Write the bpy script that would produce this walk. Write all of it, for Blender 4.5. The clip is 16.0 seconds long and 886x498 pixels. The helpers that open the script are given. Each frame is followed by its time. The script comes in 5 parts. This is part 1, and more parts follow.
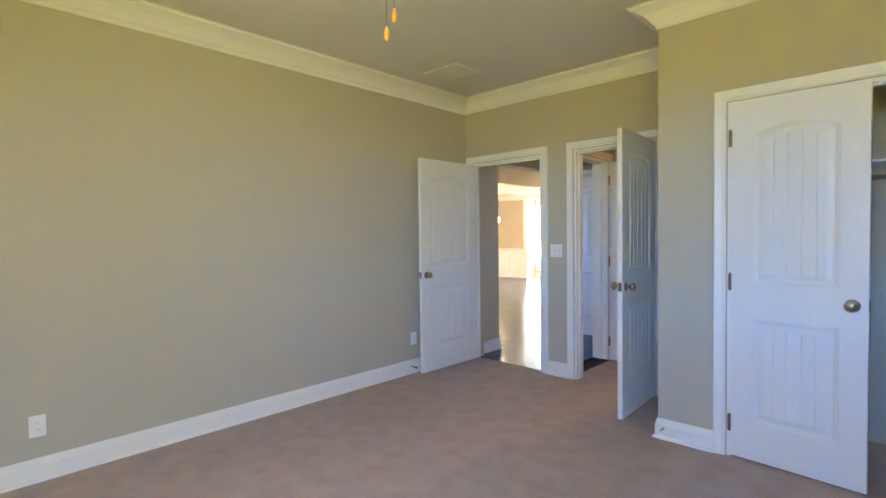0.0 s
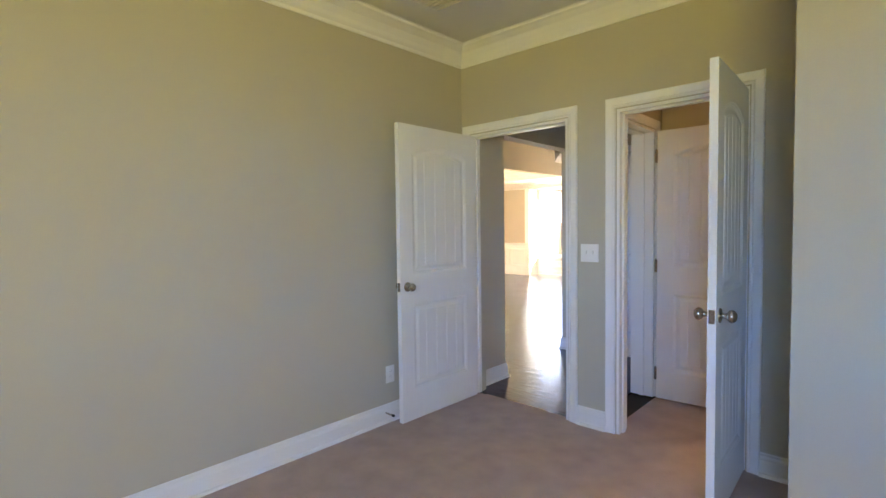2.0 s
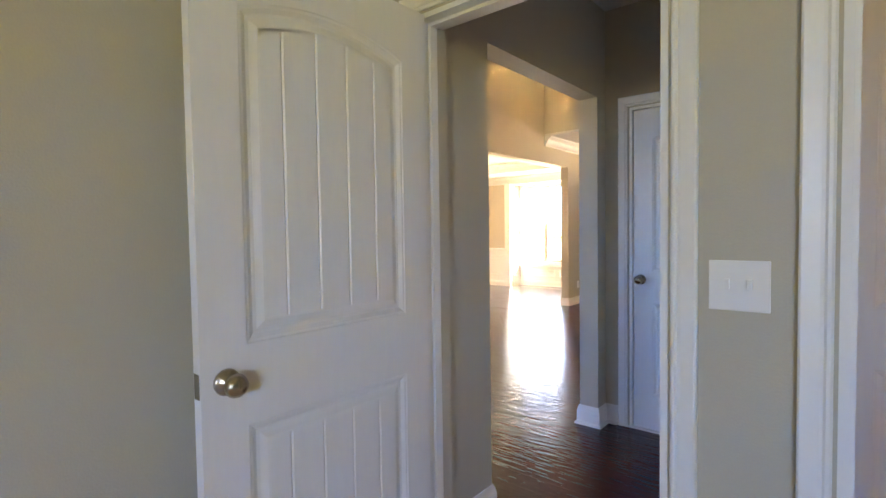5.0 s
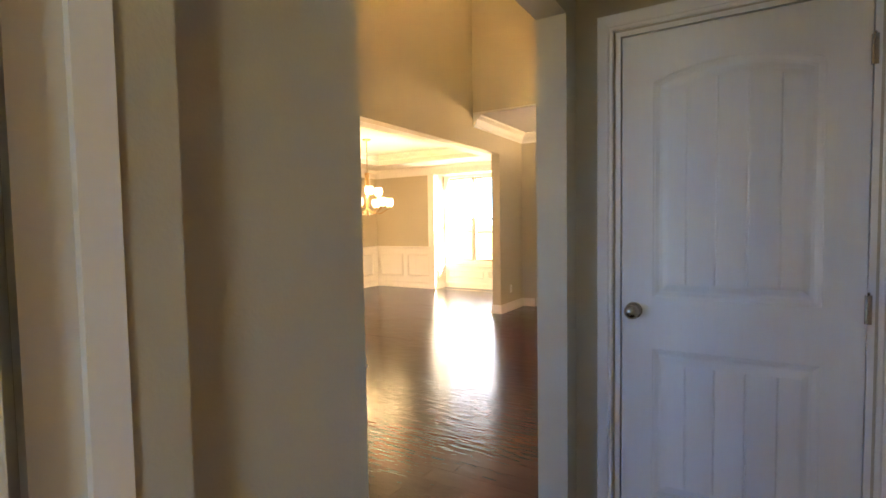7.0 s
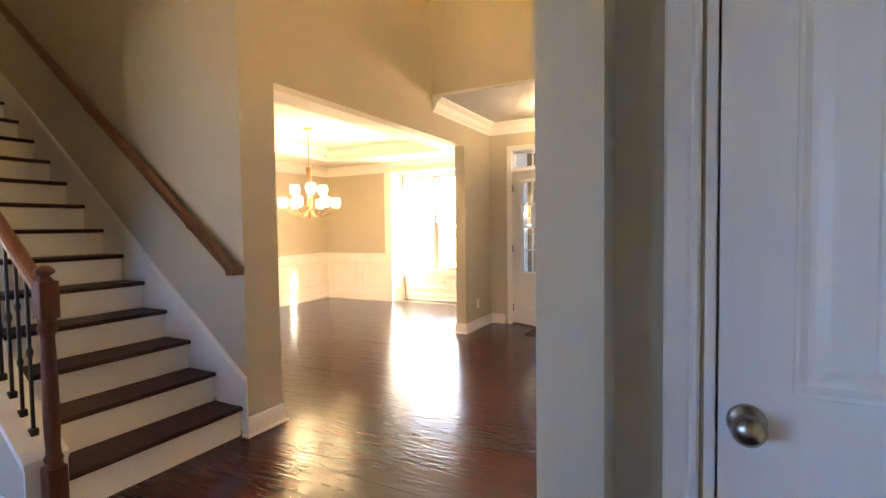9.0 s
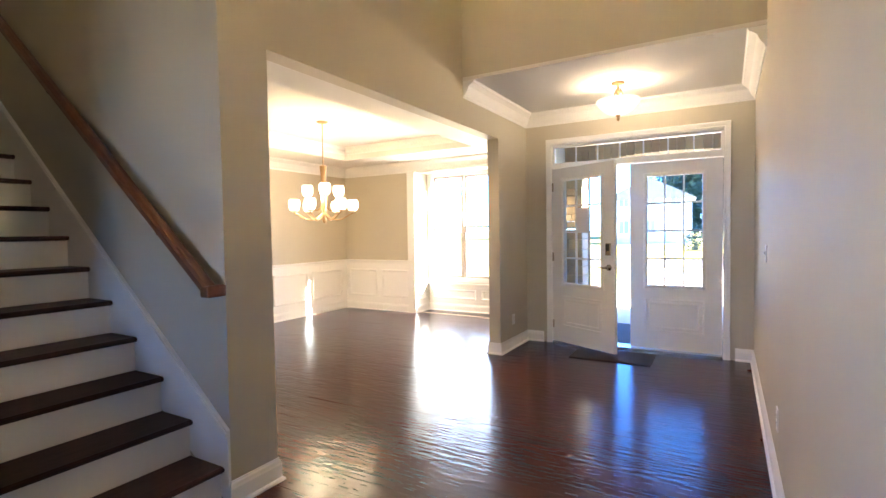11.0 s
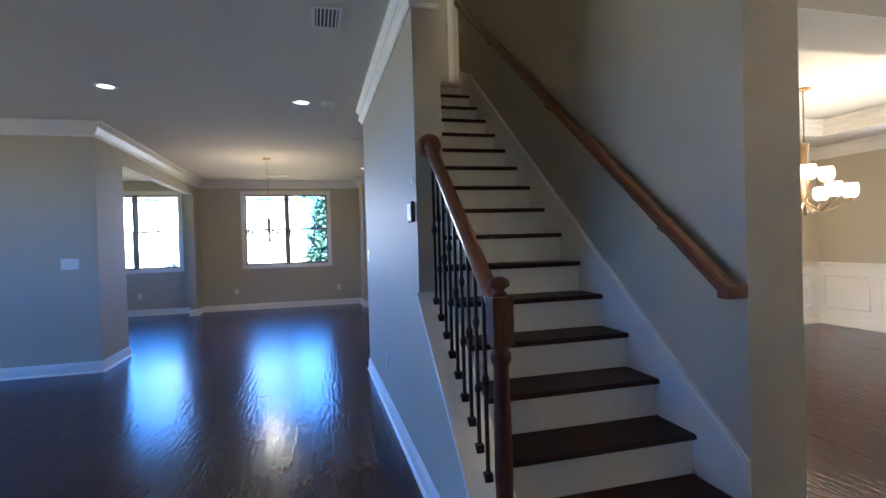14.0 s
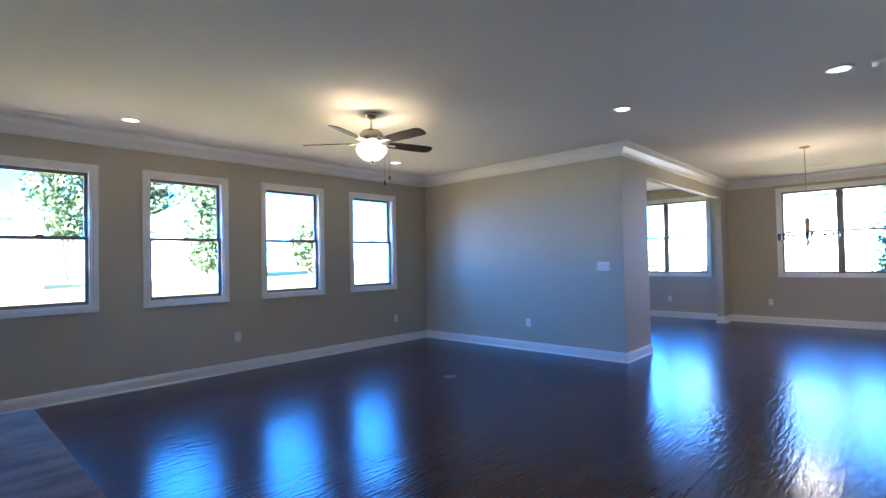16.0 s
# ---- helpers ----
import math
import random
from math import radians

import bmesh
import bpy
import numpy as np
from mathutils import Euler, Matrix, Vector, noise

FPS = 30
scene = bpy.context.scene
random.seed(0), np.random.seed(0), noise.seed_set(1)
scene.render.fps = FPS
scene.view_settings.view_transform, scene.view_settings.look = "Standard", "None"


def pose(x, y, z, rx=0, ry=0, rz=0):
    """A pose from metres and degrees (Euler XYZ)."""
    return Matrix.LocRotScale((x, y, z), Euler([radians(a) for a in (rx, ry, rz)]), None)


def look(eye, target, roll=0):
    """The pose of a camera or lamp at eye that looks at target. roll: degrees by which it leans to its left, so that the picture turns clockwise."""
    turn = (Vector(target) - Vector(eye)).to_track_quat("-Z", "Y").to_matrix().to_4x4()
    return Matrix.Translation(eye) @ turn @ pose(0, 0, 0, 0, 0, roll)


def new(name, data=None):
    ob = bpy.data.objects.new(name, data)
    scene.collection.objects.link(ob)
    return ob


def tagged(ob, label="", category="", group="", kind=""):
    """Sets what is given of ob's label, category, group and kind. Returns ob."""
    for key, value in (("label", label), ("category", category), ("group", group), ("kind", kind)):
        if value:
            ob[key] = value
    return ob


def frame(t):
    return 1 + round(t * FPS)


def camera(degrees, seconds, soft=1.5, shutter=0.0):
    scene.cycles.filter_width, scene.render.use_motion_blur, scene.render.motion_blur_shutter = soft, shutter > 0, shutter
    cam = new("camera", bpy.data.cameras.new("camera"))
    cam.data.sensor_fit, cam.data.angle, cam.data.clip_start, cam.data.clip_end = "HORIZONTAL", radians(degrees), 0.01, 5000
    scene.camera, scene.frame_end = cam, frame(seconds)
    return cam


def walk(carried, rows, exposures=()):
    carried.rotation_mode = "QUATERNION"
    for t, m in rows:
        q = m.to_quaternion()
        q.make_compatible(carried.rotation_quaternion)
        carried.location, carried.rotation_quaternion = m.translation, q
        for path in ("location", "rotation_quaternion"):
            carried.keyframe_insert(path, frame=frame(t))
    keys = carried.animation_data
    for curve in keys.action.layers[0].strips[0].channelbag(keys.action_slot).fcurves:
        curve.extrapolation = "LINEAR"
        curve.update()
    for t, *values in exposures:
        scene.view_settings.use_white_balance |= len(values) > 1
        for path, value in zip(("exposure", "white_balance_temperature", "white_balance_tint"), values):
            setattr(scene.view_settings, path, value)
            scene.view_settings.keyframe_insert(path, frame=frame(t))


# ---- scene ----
cam = camera(84.0, 16.0)
PATH = [
    (0, (3.555, -4.126, 1.324), (2.182, -2.672, 1.266), -0.7),
    (0.5, (3.371, -3.896, 1.335), (1.992, -2.449, 1.264), -0.8),
    (1, (3.089, -3.674, 1.339), (1.723, -2.215, 1.260), -0.8),
    (1.5, (2.894, -3.393, 1.334), (1.531, -1.931, 1.251), -0.8),
    (2, (2.687, -3.123, 1.349), (1.328, -1.659, 1.259), -0.8),
    (2.5, (2.424, -2.856, 1.345), (1.068, -1.388, 1.254), -0.7),
    (3, (2.248, -2.552, 1.337), (0.904, -1.074, 1.242), -0.8),
    (3.5, (2.034, -2.247, 1.318), (0.702, -0.758, 1.225), -0.8),
    (3.7, (1.964, -2.133, 1.294), (0.614, -0.658, 1.221), -0.6),
    (5.8, (1.083, -0.914, 1.325), (-0.116, 0.684, 1.23), -1.3),
    (6, (1.025, -0.783, 1.335), (-0.152, 0.831, 1.235), -1.4),
    (6.5, (0.864, -0.532, 1.326), (-0.264, 1.116, 1.224), -1.2),
    (7, (0.722, -0.256, 1.326), (-0.318, 1.45, 1.226), -0.9),
    (7.5, (0.638, 0.076, 1.314), (-0.332, 1.822, 1.215), -0.7),
    (8, (0.504, 0.326, 1.313), (-0.429, 2.093, 1.217), -0.7),
    (8.5, (0.372, 0.529, 1.332), (-0.547, 2.303, 1.242), -0.7),
    (9, (0.274, 0.764, 1.335), (-0.648, 2.536, 1.247), -0.8),
    (11.3, (-0.189, 1.424, 1.35), (-1.21, 3.142, 1.282), -0.9),
    (11.5, (-0.192, 1.42, 1.346), (-1.23, 3.129, 1.28), -0.9),
    (12, (-0.249, 1.397, 1.339), (-1.399, 3.032, 1.28), -0.9),
    (12.5, (-0.317, 1.334, 1.336), (-1.698, 2.78, 1.286), -1.2),
    (13, (-0.373, 1.291, 1.329), (-1.98, 2.481, 1.289), -1.5),
    (13.5, (-0.49, 1.279, 1.316), (-2.297, 2.135, 1.282), -1.7),
    (14, (-0.672, 1.252, 1.316), (-2.607, 1.757, 1.289), -1.7),
    (14.5, (-0.829, 1.273, 1.309), (-2.826, 1.377, 1.307), -1.9),
    (15, (-0.97, 1.363, 1.312), (-2.91, 0.879, 1.331), -1.7),
    (15.5, (-0.933, 1.421, 1.32), (-2.671, 0.434, 1.357), -1.5),
    (16, (-0.854, 1.502, 1.326), (-2.312, 0.134, 1.37), -1.2),
]
walk(cam, [(t, look(eye, target, roll)) for t, eye, target, roll in PATH],
     exposures=[(0, 5.42, 7600, 18), (3.7, 5.45, 8000, 19), (5.8, 5.1, 8800, 20), (6.3, 4.92, 9600, 20), (7.0, 5.05, 11500, 20), (8.5, 5.3, 10500, 20), (9.2, 5.3, 9600, 20), (11.3, 4.95, 6800, 15), (12.0, 4.85, 6500, 14), (13.0, 4.55, 6100, 12), (14.0, 4.45, 5700, 10), (14.8, 4.65, 5700, 10), (16.0, 4.85, 5700, 10)])

# ---- world and sun ----
world = bpy.data.worlds.new("sky")
scene.world = world
world.use_nodes = True
wn = world.node_tree
sky = wn.nodes.new("ShaderNodeTexSky")
sky.sky_type = "NISHITA"
sky.sun_disc = False
sky.altitude, sky.air_density, sky.dust_density, sky.ozone_density = 8000, 1.0, 0.0, 10.0
SUN_FROM = Vector((1.0, 0.60, 0.69)).normalized()
sky.sun_elevation = math.asin(SUN_FROM.z)
sky.sun_rotation = math.atan2(SUN_FROM.x, SUN_FROM.y)
deep = wn.nodes.new("ShaderNodeMix")
deep.data_type, deep.blend_type = "RGBA", "MULTIPLY"
deep.inputs[0].default_value = 1.0
deep.inputs[7].default_value = (0.62, 0.92, 1.0, 1)
wn.links.new(sky.outputs[0], deep.inputs[6])
wn.links.new(deep.outputs[2], wn.nodes["Background"].inputs[0])
wn.nodes["Background"].inputs[1].default_value = 0.15
sun_data = bpy.data.lights.new("sun", "SUN")
sun_data.energy, sun_data.angle, sun_data.color = 5.0, radians(0.5), (1.0, 0.93, 0.82)
sun = new("sun", sun_data)
sun.matrix_world = look(SUN_FROM * 40, (0, 0, 0))


def bulb(name, x, y, z, watts, size=0.05, color=(1.0, 0.72, 0.42)):
    d = bpy.data.lights.new(name, "POINT")
    d.energy, d.shadow_soft_size, d.color = watts, size, color
    ob = new(name, d)
    ob.location = (x, y, z)
    return ob


# daylight standing in window openings: the open front yard in the bay, blue sky and sunlit lawn in the bedroom windows
def daylight(name, x, y, z, w, h, target, watts, color, spread=180):
    d = bpy.data.lights.new(name, "AREA")
    d.shape, d.size, d.size_y, d.energy, d.color = "RECTANGLE", w, h, watts, color
    d.spread = radians(spread)
    ob = new(name, d)
    ob.matrix_world = look((x, y, z), target)
    return ob


SKY_BLUE, LAWN_WARM = (0.07, 0.36, 1.0), (1.0, 0.72, 0.42)
daylight("bay_daylight", -3.715, 8.86, 1.425, 1.74, 1.72, (-3.715, 0, 1.425), 4.6, (1.0, 0.98, 0.95))
for wx in (3.62, 4.57):
    daylight("window_skylight", wx, -5.67, 1.92, 0.76, 0.62, (wx - 2.6, -3.4, -0.8), 0.80, (0.46, 0.64, 1.0), 100)
    daylight("window_lawn_light", wx, -5.67, 1.14, 0.76, 0.62, (wx - 2.6, -3.4, 3.84), 0.50, (1.0, 0.96, 0.12), 100)

# blue sky falls down through the back windows, the sunlit lawn throws warm light up
for wx in (-1.65, -2.987, -4.345, -5.72):
    daylight("yard_skylight", wx, -4.74, 1.62, 0.76, 1.32, (wx - 0.6, -1.74, -0.8), 1.05, SKY_BLUE, 130)
    daylight("yard_lawn_light", wx, -4.75, 1.62, 0.76, 1.32, (wx - 0.6, -1.75, 4.2), 0.4, LAWN_WARM, 130)
for wy in (0.69, -2.26):
    daylight("kitchen_skylight", -12.07, wy, 1.70, 1.62, 1.48, (-9.07, wy, -0.4), 1.5, SKY_BLUE, 130)
    daylight("kitchen_lawn_light", -12.08, wy, 1.70, 1.62, 1.48, (-9.08, wy, 4.0), 0.7, LAWN_WARM, 130)

# ---- materials ----
def mat(name, color, rough=0.6, metal=0.0, spec=0.5, var=0.06, scale=3.0, grain=60.0, bump=0.0, stretch=(1, 1, 1), var_color=None, clear=0.0, rand=0.0, bump_scale=None, sky_sheen=None):
    m = bpy.data.materials.new(name)
    m.use_nodes = True
    nt = m.node_tree
    b = nt.nodes["Principled BSDF"]
    b.inputs["Metallic"].default_value = metal
    b.inputs["Specular IOR Level"].default_value = spec
    b.inputs["Coat Weight"].default_value = clear
    b.inputs["Coat Roughness"].default_value = 0.12
    tc = nt.nodes.new("ShaderNodeTexCoord")
    mp = nt.nodes.new("ShaderNodeMapping")
    mp.inputs["Scale"].default_value = stretch
    geo = nt.nodes.new("ShaderNodeNewGeometry")
    nt.links.new(geo.outputs["Position"], mp.inputs["Vector"])
    n1 = nt.nodes.new("ShaderNodeTexNoise")
    n1.inputs["Scale"].default_value, n1.inputs["Detail"].default_value = scale, 5
    n2 = nt.nodes.new("ShaderNodeTexNoise")
    n2.inputs["Scale"].default_value, n2.inputs["Detail"].default_value = grain, 4
    for n in (n1, n2):
        nt.links.new(mp.outputs[0], n.inputs["Vector"])
    mix = nt.nodes.new("ShaderNodeMix")
    mix.data_type = "RGBA"
    c2 = var_color or tuple(c * (1 - 2.2 * var) for c in color)
    mix.inputs[6].default_value = (*color, 1)
    mix.inputs[7].default_value = (*c2, 1)
    add = nt.nodes.new("ShaderNodeMath")
    add.operation = "MULTIPLY_ADD"
    add.inputs[1].default_value = 0.5
    half = nt.nodes.new("ShaderNodeMath")
    half.operation = "MULTIPLY"
    half.inputs[1].default_value = 0.5
    nt.links.new(n2.outputs[0], half.inputs[0])
    nt.links.new(n1.outputs[0], add.inputs[0])
    nt.links.new(half.outputs[0], add.inputs[2])
    src = add.outputs[0]
    if rand:
        info = nt.nodes.new("ShaderNodeObjectInfo")
        r2 = nt.nodes.new("ShaderNodeMath")
        r2.operation = "ADD"
        nt.links.new(info.outputs["Random"], r2.inputs[0])
        nt.links.new(geo.outputs["Random Per Island"], r2.inputs[1])
        fr = nt.nodes.new("ShaderNodeMath")
        fr.operation = "FRACT"
        nt.links.new(r2.outputs[0], fr.inputs[0])
        r3 = nt.nodes.new("ShaderNodeMath")
        r3.operation = "MULTIPLY_ADD"
        r3.inputs[1].default_value = rand
        nt.links.new(fr.outputs[0], r3.inputs[0])
        nt.links.new(src, r3.inputs[2])
        src = r3.outputs[0]
    ramp = nt.nodes.new("ShaderNodeMapRange")
    ramp.inputs[1].default_value, ramp.inputs[2].default_value = 0.3, 0.7 + rand * 0.7
    nt.links.new(src, ramp.inputs[0])
    nt.links.new(ramp.outputs[0], mix.inputs[0])
    nt.links.new(mix.outputs[2], b.inputs["Base Color"])
    rr = nt.nodes.new("ShaderNodeMapRange")
    rr.inputs[3].default_value, rr.inputs[4].default_value = rough * 0.88, min(1, rough * 1.12)
    nt.links.new(n1.outputs[0], rr.inputs[0])
    nt.links.new(rr.outputs[0], b.inputs["Roughness"])
    if bump:
        bp = nt.nodes.new("ShaderNodeBump")
        bp.inputs["Strength"].default_value = 1.0
        bp.inputs["Distance"].default_value = bump
        if bump_scale:
            n3 = nt.nodes.new("ShaderNodeTexNoise")
            n3.inputs["Scale"].default_value, n3.inputs["Detail"].default_value = bump_scale, 1.2
            nt.links.new(mp.outputs[0], n3.inputs["Vector"])
            nt.links.new(n3.outputs[0], bp.inputs["Height"])
        else:
            nt.links.new(n2.outputs[0], bp.inputs["Height"])
        nt.links.new(bp.outputs[0], b.inputs["Normal"])
        if clear:
            nt.links.new(bp.outputs[0], b.inputs["Coat Normal"])
    if sky_sheen:
        # polyurethane film over the stained boards; its tint puts sky blue into the reflections
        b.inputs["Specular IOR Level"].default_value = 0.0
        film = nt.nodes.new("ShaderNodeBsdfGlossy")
        film.inputs["Color"].default_value = (*sky_sheen, 1)
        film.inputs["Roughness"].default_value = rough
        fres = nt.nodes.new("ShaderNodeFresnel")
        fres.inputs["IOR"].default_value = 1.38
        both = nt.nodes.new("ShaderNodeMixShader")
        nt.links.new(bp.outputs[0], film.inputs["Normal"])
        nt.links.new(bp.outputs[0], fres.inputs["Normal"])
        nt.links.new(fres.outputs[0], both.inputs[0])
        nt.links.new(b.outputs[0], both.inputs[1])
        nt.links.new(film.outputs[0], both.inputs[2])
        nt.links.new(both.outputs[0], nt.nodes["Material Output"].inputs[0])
    return m


def glow(name, color, strength):
    m = bpy.data.materials.new(name)
    m.use_nodes = True
    b = m.node_tree.nodes["Principled BSDF"]
    b.inputs["Base Color"].default_value = (0.85, 0.82, 0.76, 1)
    b.inputs["Roughness"].default_value = 0.35
    b.inputs["Emission Color"].default_value = (*color, 1)
    b.inputs["Emission Strength"].default_value = strength
    return m


def clear_glass(name, tint=(0.97, 0.99, 0.98)):
    m = bpy.data.materials.new(name)
    m.use_nodes = True
    nt = m.node_tree
    nt.nodes.remove(nt.nodes["Principled BSDF"])
    thin = nt.nodes.new("ShaderNodeBsdfTransparent")
    thin.inputs["Color"].default_value = (*tint, 1)
    gloss = nt.nodes.new("ShaderNodeBsdfGlossy")
    gloss.inputs["Roughness"].default_value = 0.01
    fres = nt.nodes.new("ShaderNodeFresnel")
    fres.inputs["IOR"].default_value = 1.25
    both = nt.nodes.new("ShaderNodeMixShader")
    nt.links.new(fres.outputs[0], both.inputs[0])
    nt.links.new(thin.outputs[0], both.inputs[1])
    nt.links.new(gloss.outputs[0], both.inputs[2])
    nt.links.new(both.outputs[0], nt.nodes["Material Output"].inputs[0])
    return m


M_WALL = mat("greige wall paint", (0.50, 0.465, 0.375), 0.62, var=0.02, scale=1.2, grain=180, bump=0.0006, spec=0.35)
M_CEIL = mat("flat ceiling paint", (0.70, 0.69, 0.66), 0.9, var=0.02, scale=0.8, grain=220, bump=0.0007, spec=0.2)
M_TRIM = mat("semi-gloss white trim paint", (0.80, 0.80, 0.78), 0.32, var=0.015, scale=4, grain=90, bump=0.0002)
M_DOOR = mat("white door paint", (0.78, 0.78, 0.765), 0.36, var=0.02, scale=3, grain=60, bump=0.0003, stretch=(1, 1, 0.15))
M_CARPET = mat("mauve beige cut pile carpet", (0.62, 0.485, 0.44), 0.95, var=0.15, scale=7.0, grain=260, bump=0.006, spec=0.1)
# the film's blue tint stands for sky mirrored in the boards
M_FLOOR = mat("dark hand-scraped hardwood", (0.085, 0.027, 0.020), 0.20, spec=0.36, var=0.2, scale=2.5, grain=14, bump=0.0026, stretch=(2.0, 10, 10), var_color=(0.052, 0.016, 0.012), rand=0.25, bump_scale=3.5, sky_sheen=(0.74, 0.88, 1.0))
M_GAP = mat("floor joint shadow", (0.012, 0.007, 0.005), 0.8)
M_TREAD = mat("dark stained stair tread", (0.040, 0.012, 0.009), 0.45, spec=0.2, var=0.2, scale=6, grain=30, bump=0.0004, stretch=(8, 0.8, 8), var_color=(0.020, 0.006, 0.005))
M_RAIL = mat("red-brown stained oak handrail", (0.21, 0.075, 0.030), 0.34, var=0.2, scale=9, grain=50, bump=0.0004, stretch=(0.8, 6, 2), var_color=(0.11, 0.036, 0.016), clear=0.2)
M_NEWEL = mat("dark stained oak newel", (0.12, 0.040, 0.020), 0.5, var=0.2, scale=9, grain=50, bump=0.0004, stretch=(8, 8, 0.8), var_color=(0.055, 0.019, 0.010), clear=0.0, spec=0.25)
M_IRON = mat("black wrought iron", (0.012, 0.011, 0.011), 0.5, metal=0.4, var=0.1, grain=120, bump=0.0004)
M_NICKEL = mat("satin nickel", (0.44, 0.40, 0.35), 0.26, metal=1.0, var=0.03, grain=150)
M_BRASS = mat("brushed antique brass", (0.40, 0.27, 0.15), 0.34, metal=1.0, var=0.05, grain=120)
# sash colour darkened to hold the shade on the room side of the windows
M_SASH_SHADED = mat("dark sash paint with shade in it", (0.20, 0.19, 0.17), 0.5, var=0.05)
M_VINYL = mat("tan vinyl sash", (0.40, 0.37, 0.32), 0.5, var=0.03)
M_PLATE = mat("white plastic plate", (0.82, 0.82, 0.80), 0.4, var=0.01)
M_DARK = mat("dark plastic", (0.02, 0.02, 0.02), 0.5)
M_RUG = mat("black rubber backed mat", (0.018, 0.014, 0.014), 0.95, var=0.15, grain=300, bump=0.002)
M_GRASS = mat("sunlit lawn", (0.26, 0.26, 0.065), 0.95, var=0.2, scale=0.4, grain=12, bump=0.02, spec=0.1, var_color=(0.24, 0.20, 0.07))
M_CONC = mat("pale concrete", (0.54, 0.52, 0.48), 0.9, var=0.06, scale=1.5, grain=40, bump=0.002)
M_ASPH = mat("asphalt", (0.06, 0.06, 0.062), 0.9, var=0.12, grain=90, bump=0.003)
M_STONE = mat("tan stacked stone", (0.60, 0.47, 0.29), 0.85, var=0.2, scale=5, grain=40, bump=0.006, var_color=(0.34, 0.26, 0.18), rand=0.4)
M_BRICK = mat("tan and brown brick", (0.60, 0.46, 0.28), 0.85, var=0.2, scale=6, grain=60, bump=0.003, var_color=(0.42, 0.29, 0.18), rand=0.4)
M_SIDING = mat("pale lap siding", (0.68, 0.69, 0.68), 0.7, var=0.04)
M_ROOF = mat("weathered grey shingles", (0.30, 0.29, 0.28), 0.9, var=0.2, grain=20, bump=0.01)
M_LEAF = mat("pine and leaf green", (0.10, 0.145, 0.06), 0.7, var=0.3, scale=3, grain=15, var_color=(0.05, 0.085, 0.04), rand=0.5)
M_CYPRESS = mat("blue-green cypress foliage", (0.03, 0.09, 0.065), 0.7, var=0.3, scale=4, grain=20, var_color=(0.015, 0.05, 0.04), rand=0.5)
# pale blue-grey base colour stands for sky reflected in the far panes
M_PANE = mat("house window glass with sky sheen in its colour", (0.22, 0.27, 0.31), 0.15, var=0.05)
M_BARK = mat("bark", (0.09, 0.065, 0.05), 0.9, var=0.2, grain=25, bump=0.01, stretch=(3, 3, 0.6))
M_MARBLE = mat("honed pale marble", (0.33, 0.285, 0.26), 0.9, spec=0.04, var=0.15, scale=2.2, grain=7, stretch=(0.7, 1.6, 1), var_color=(0.13, 0.105, 0.10))
M_OAK = mat("warm maple cabinet", (0.34, 0.19, 0.09), 0.4, var=0.12, scale=5, grain=40, stretch=(5, 5, 0.8))
M_BLADE = mat("dark walnut fan blade", (0.045, 0.022, 0.014), 0.4, var=0.15, grain=40)
M_SHADE = glow("frosted glass shade lit warm", (1.0, 0.80, 0.52), 0.20)
M_BOWL = glow("alabaster glass bowl lit", (1.0, 0.86, 0.62), 0.05)
M_CAN = glow("recessed lamp lens", (1.0, 0.93, 0.80), 0.25)
M_GLASS = clear_glass("clear window glass")
M_PAPER = mat("paper notice", (0.75, 0.72, 0.78), 0.8, var=0.01)
M_AMBER = mat("amber acrylic pull bead", (0.75, 0.33, 0.05), 0.25, var=0.05)
M_MIRROR = mat("mirror", (0.92, 0.93, 0.92), 0.02, metal=1.0, var=0.0)


# ---- mesh helpers ----
def link(name, bm, material, parent=None, label="", smooth=False):
    me = bpy.data.meshes.new(name)
    bmesh.ops.recalc_face_normals(bm, faces=bm.faces[:])
    bm.to_mesh(me)
    bm.free()
    me.materials.append(material)
    if smooth:
        for p in me.polygons:
            p.use_smooth = True
    ob = new(name, me)
    if parent:
        ob.parent = parent
    if label:
        ob["label"] = label
    return ob


def part(name, bm, material, parent, label="", smooth=False):
    return link(name, bm, material, parent, label, smooth)


def struct(name, bm, material, label, category, smooth=False):
    return tagged(link(name, bm, material, smooth=smooth), label, category, kind="structure")


def thing(name, label, category, m=None, group="", kind=""):
    ob = new(name)
    ob.empty_display_size = 0.1
    if m is not None:
        ob.matrix_basis = m
    return tagged(ob, label, category, group, kind)


def box(bm, x0, x1, y0, y1, z0, z1, bev=0.0):
    vs = [bm.verts.new((x, y, z)) for x in (x0, x1) for y in (y0, y1) for z in (z0, z1)]
    fs = []
    for q in ((0, 1, 3, 2), (4, 6, 7, 5), (0, 4, 5, 1), (2, 3, 7, 6), (0, 2, 6, 4), (1, 5, 7, 3)):
        fs.append(bm.faces.new([vs[i] for i in q]))
    if bev:
        es = list({e for f_ in fs for e in f_.edges})
        bmesh.ops.bevel(bm, geom=es, offset=bev, segments=2, profile=0.6, affect="EDGES")
    return bm


def boxes(*args):
    bm = bmesh.new()
    for a in args:
        box(bm, *a)
    return bm


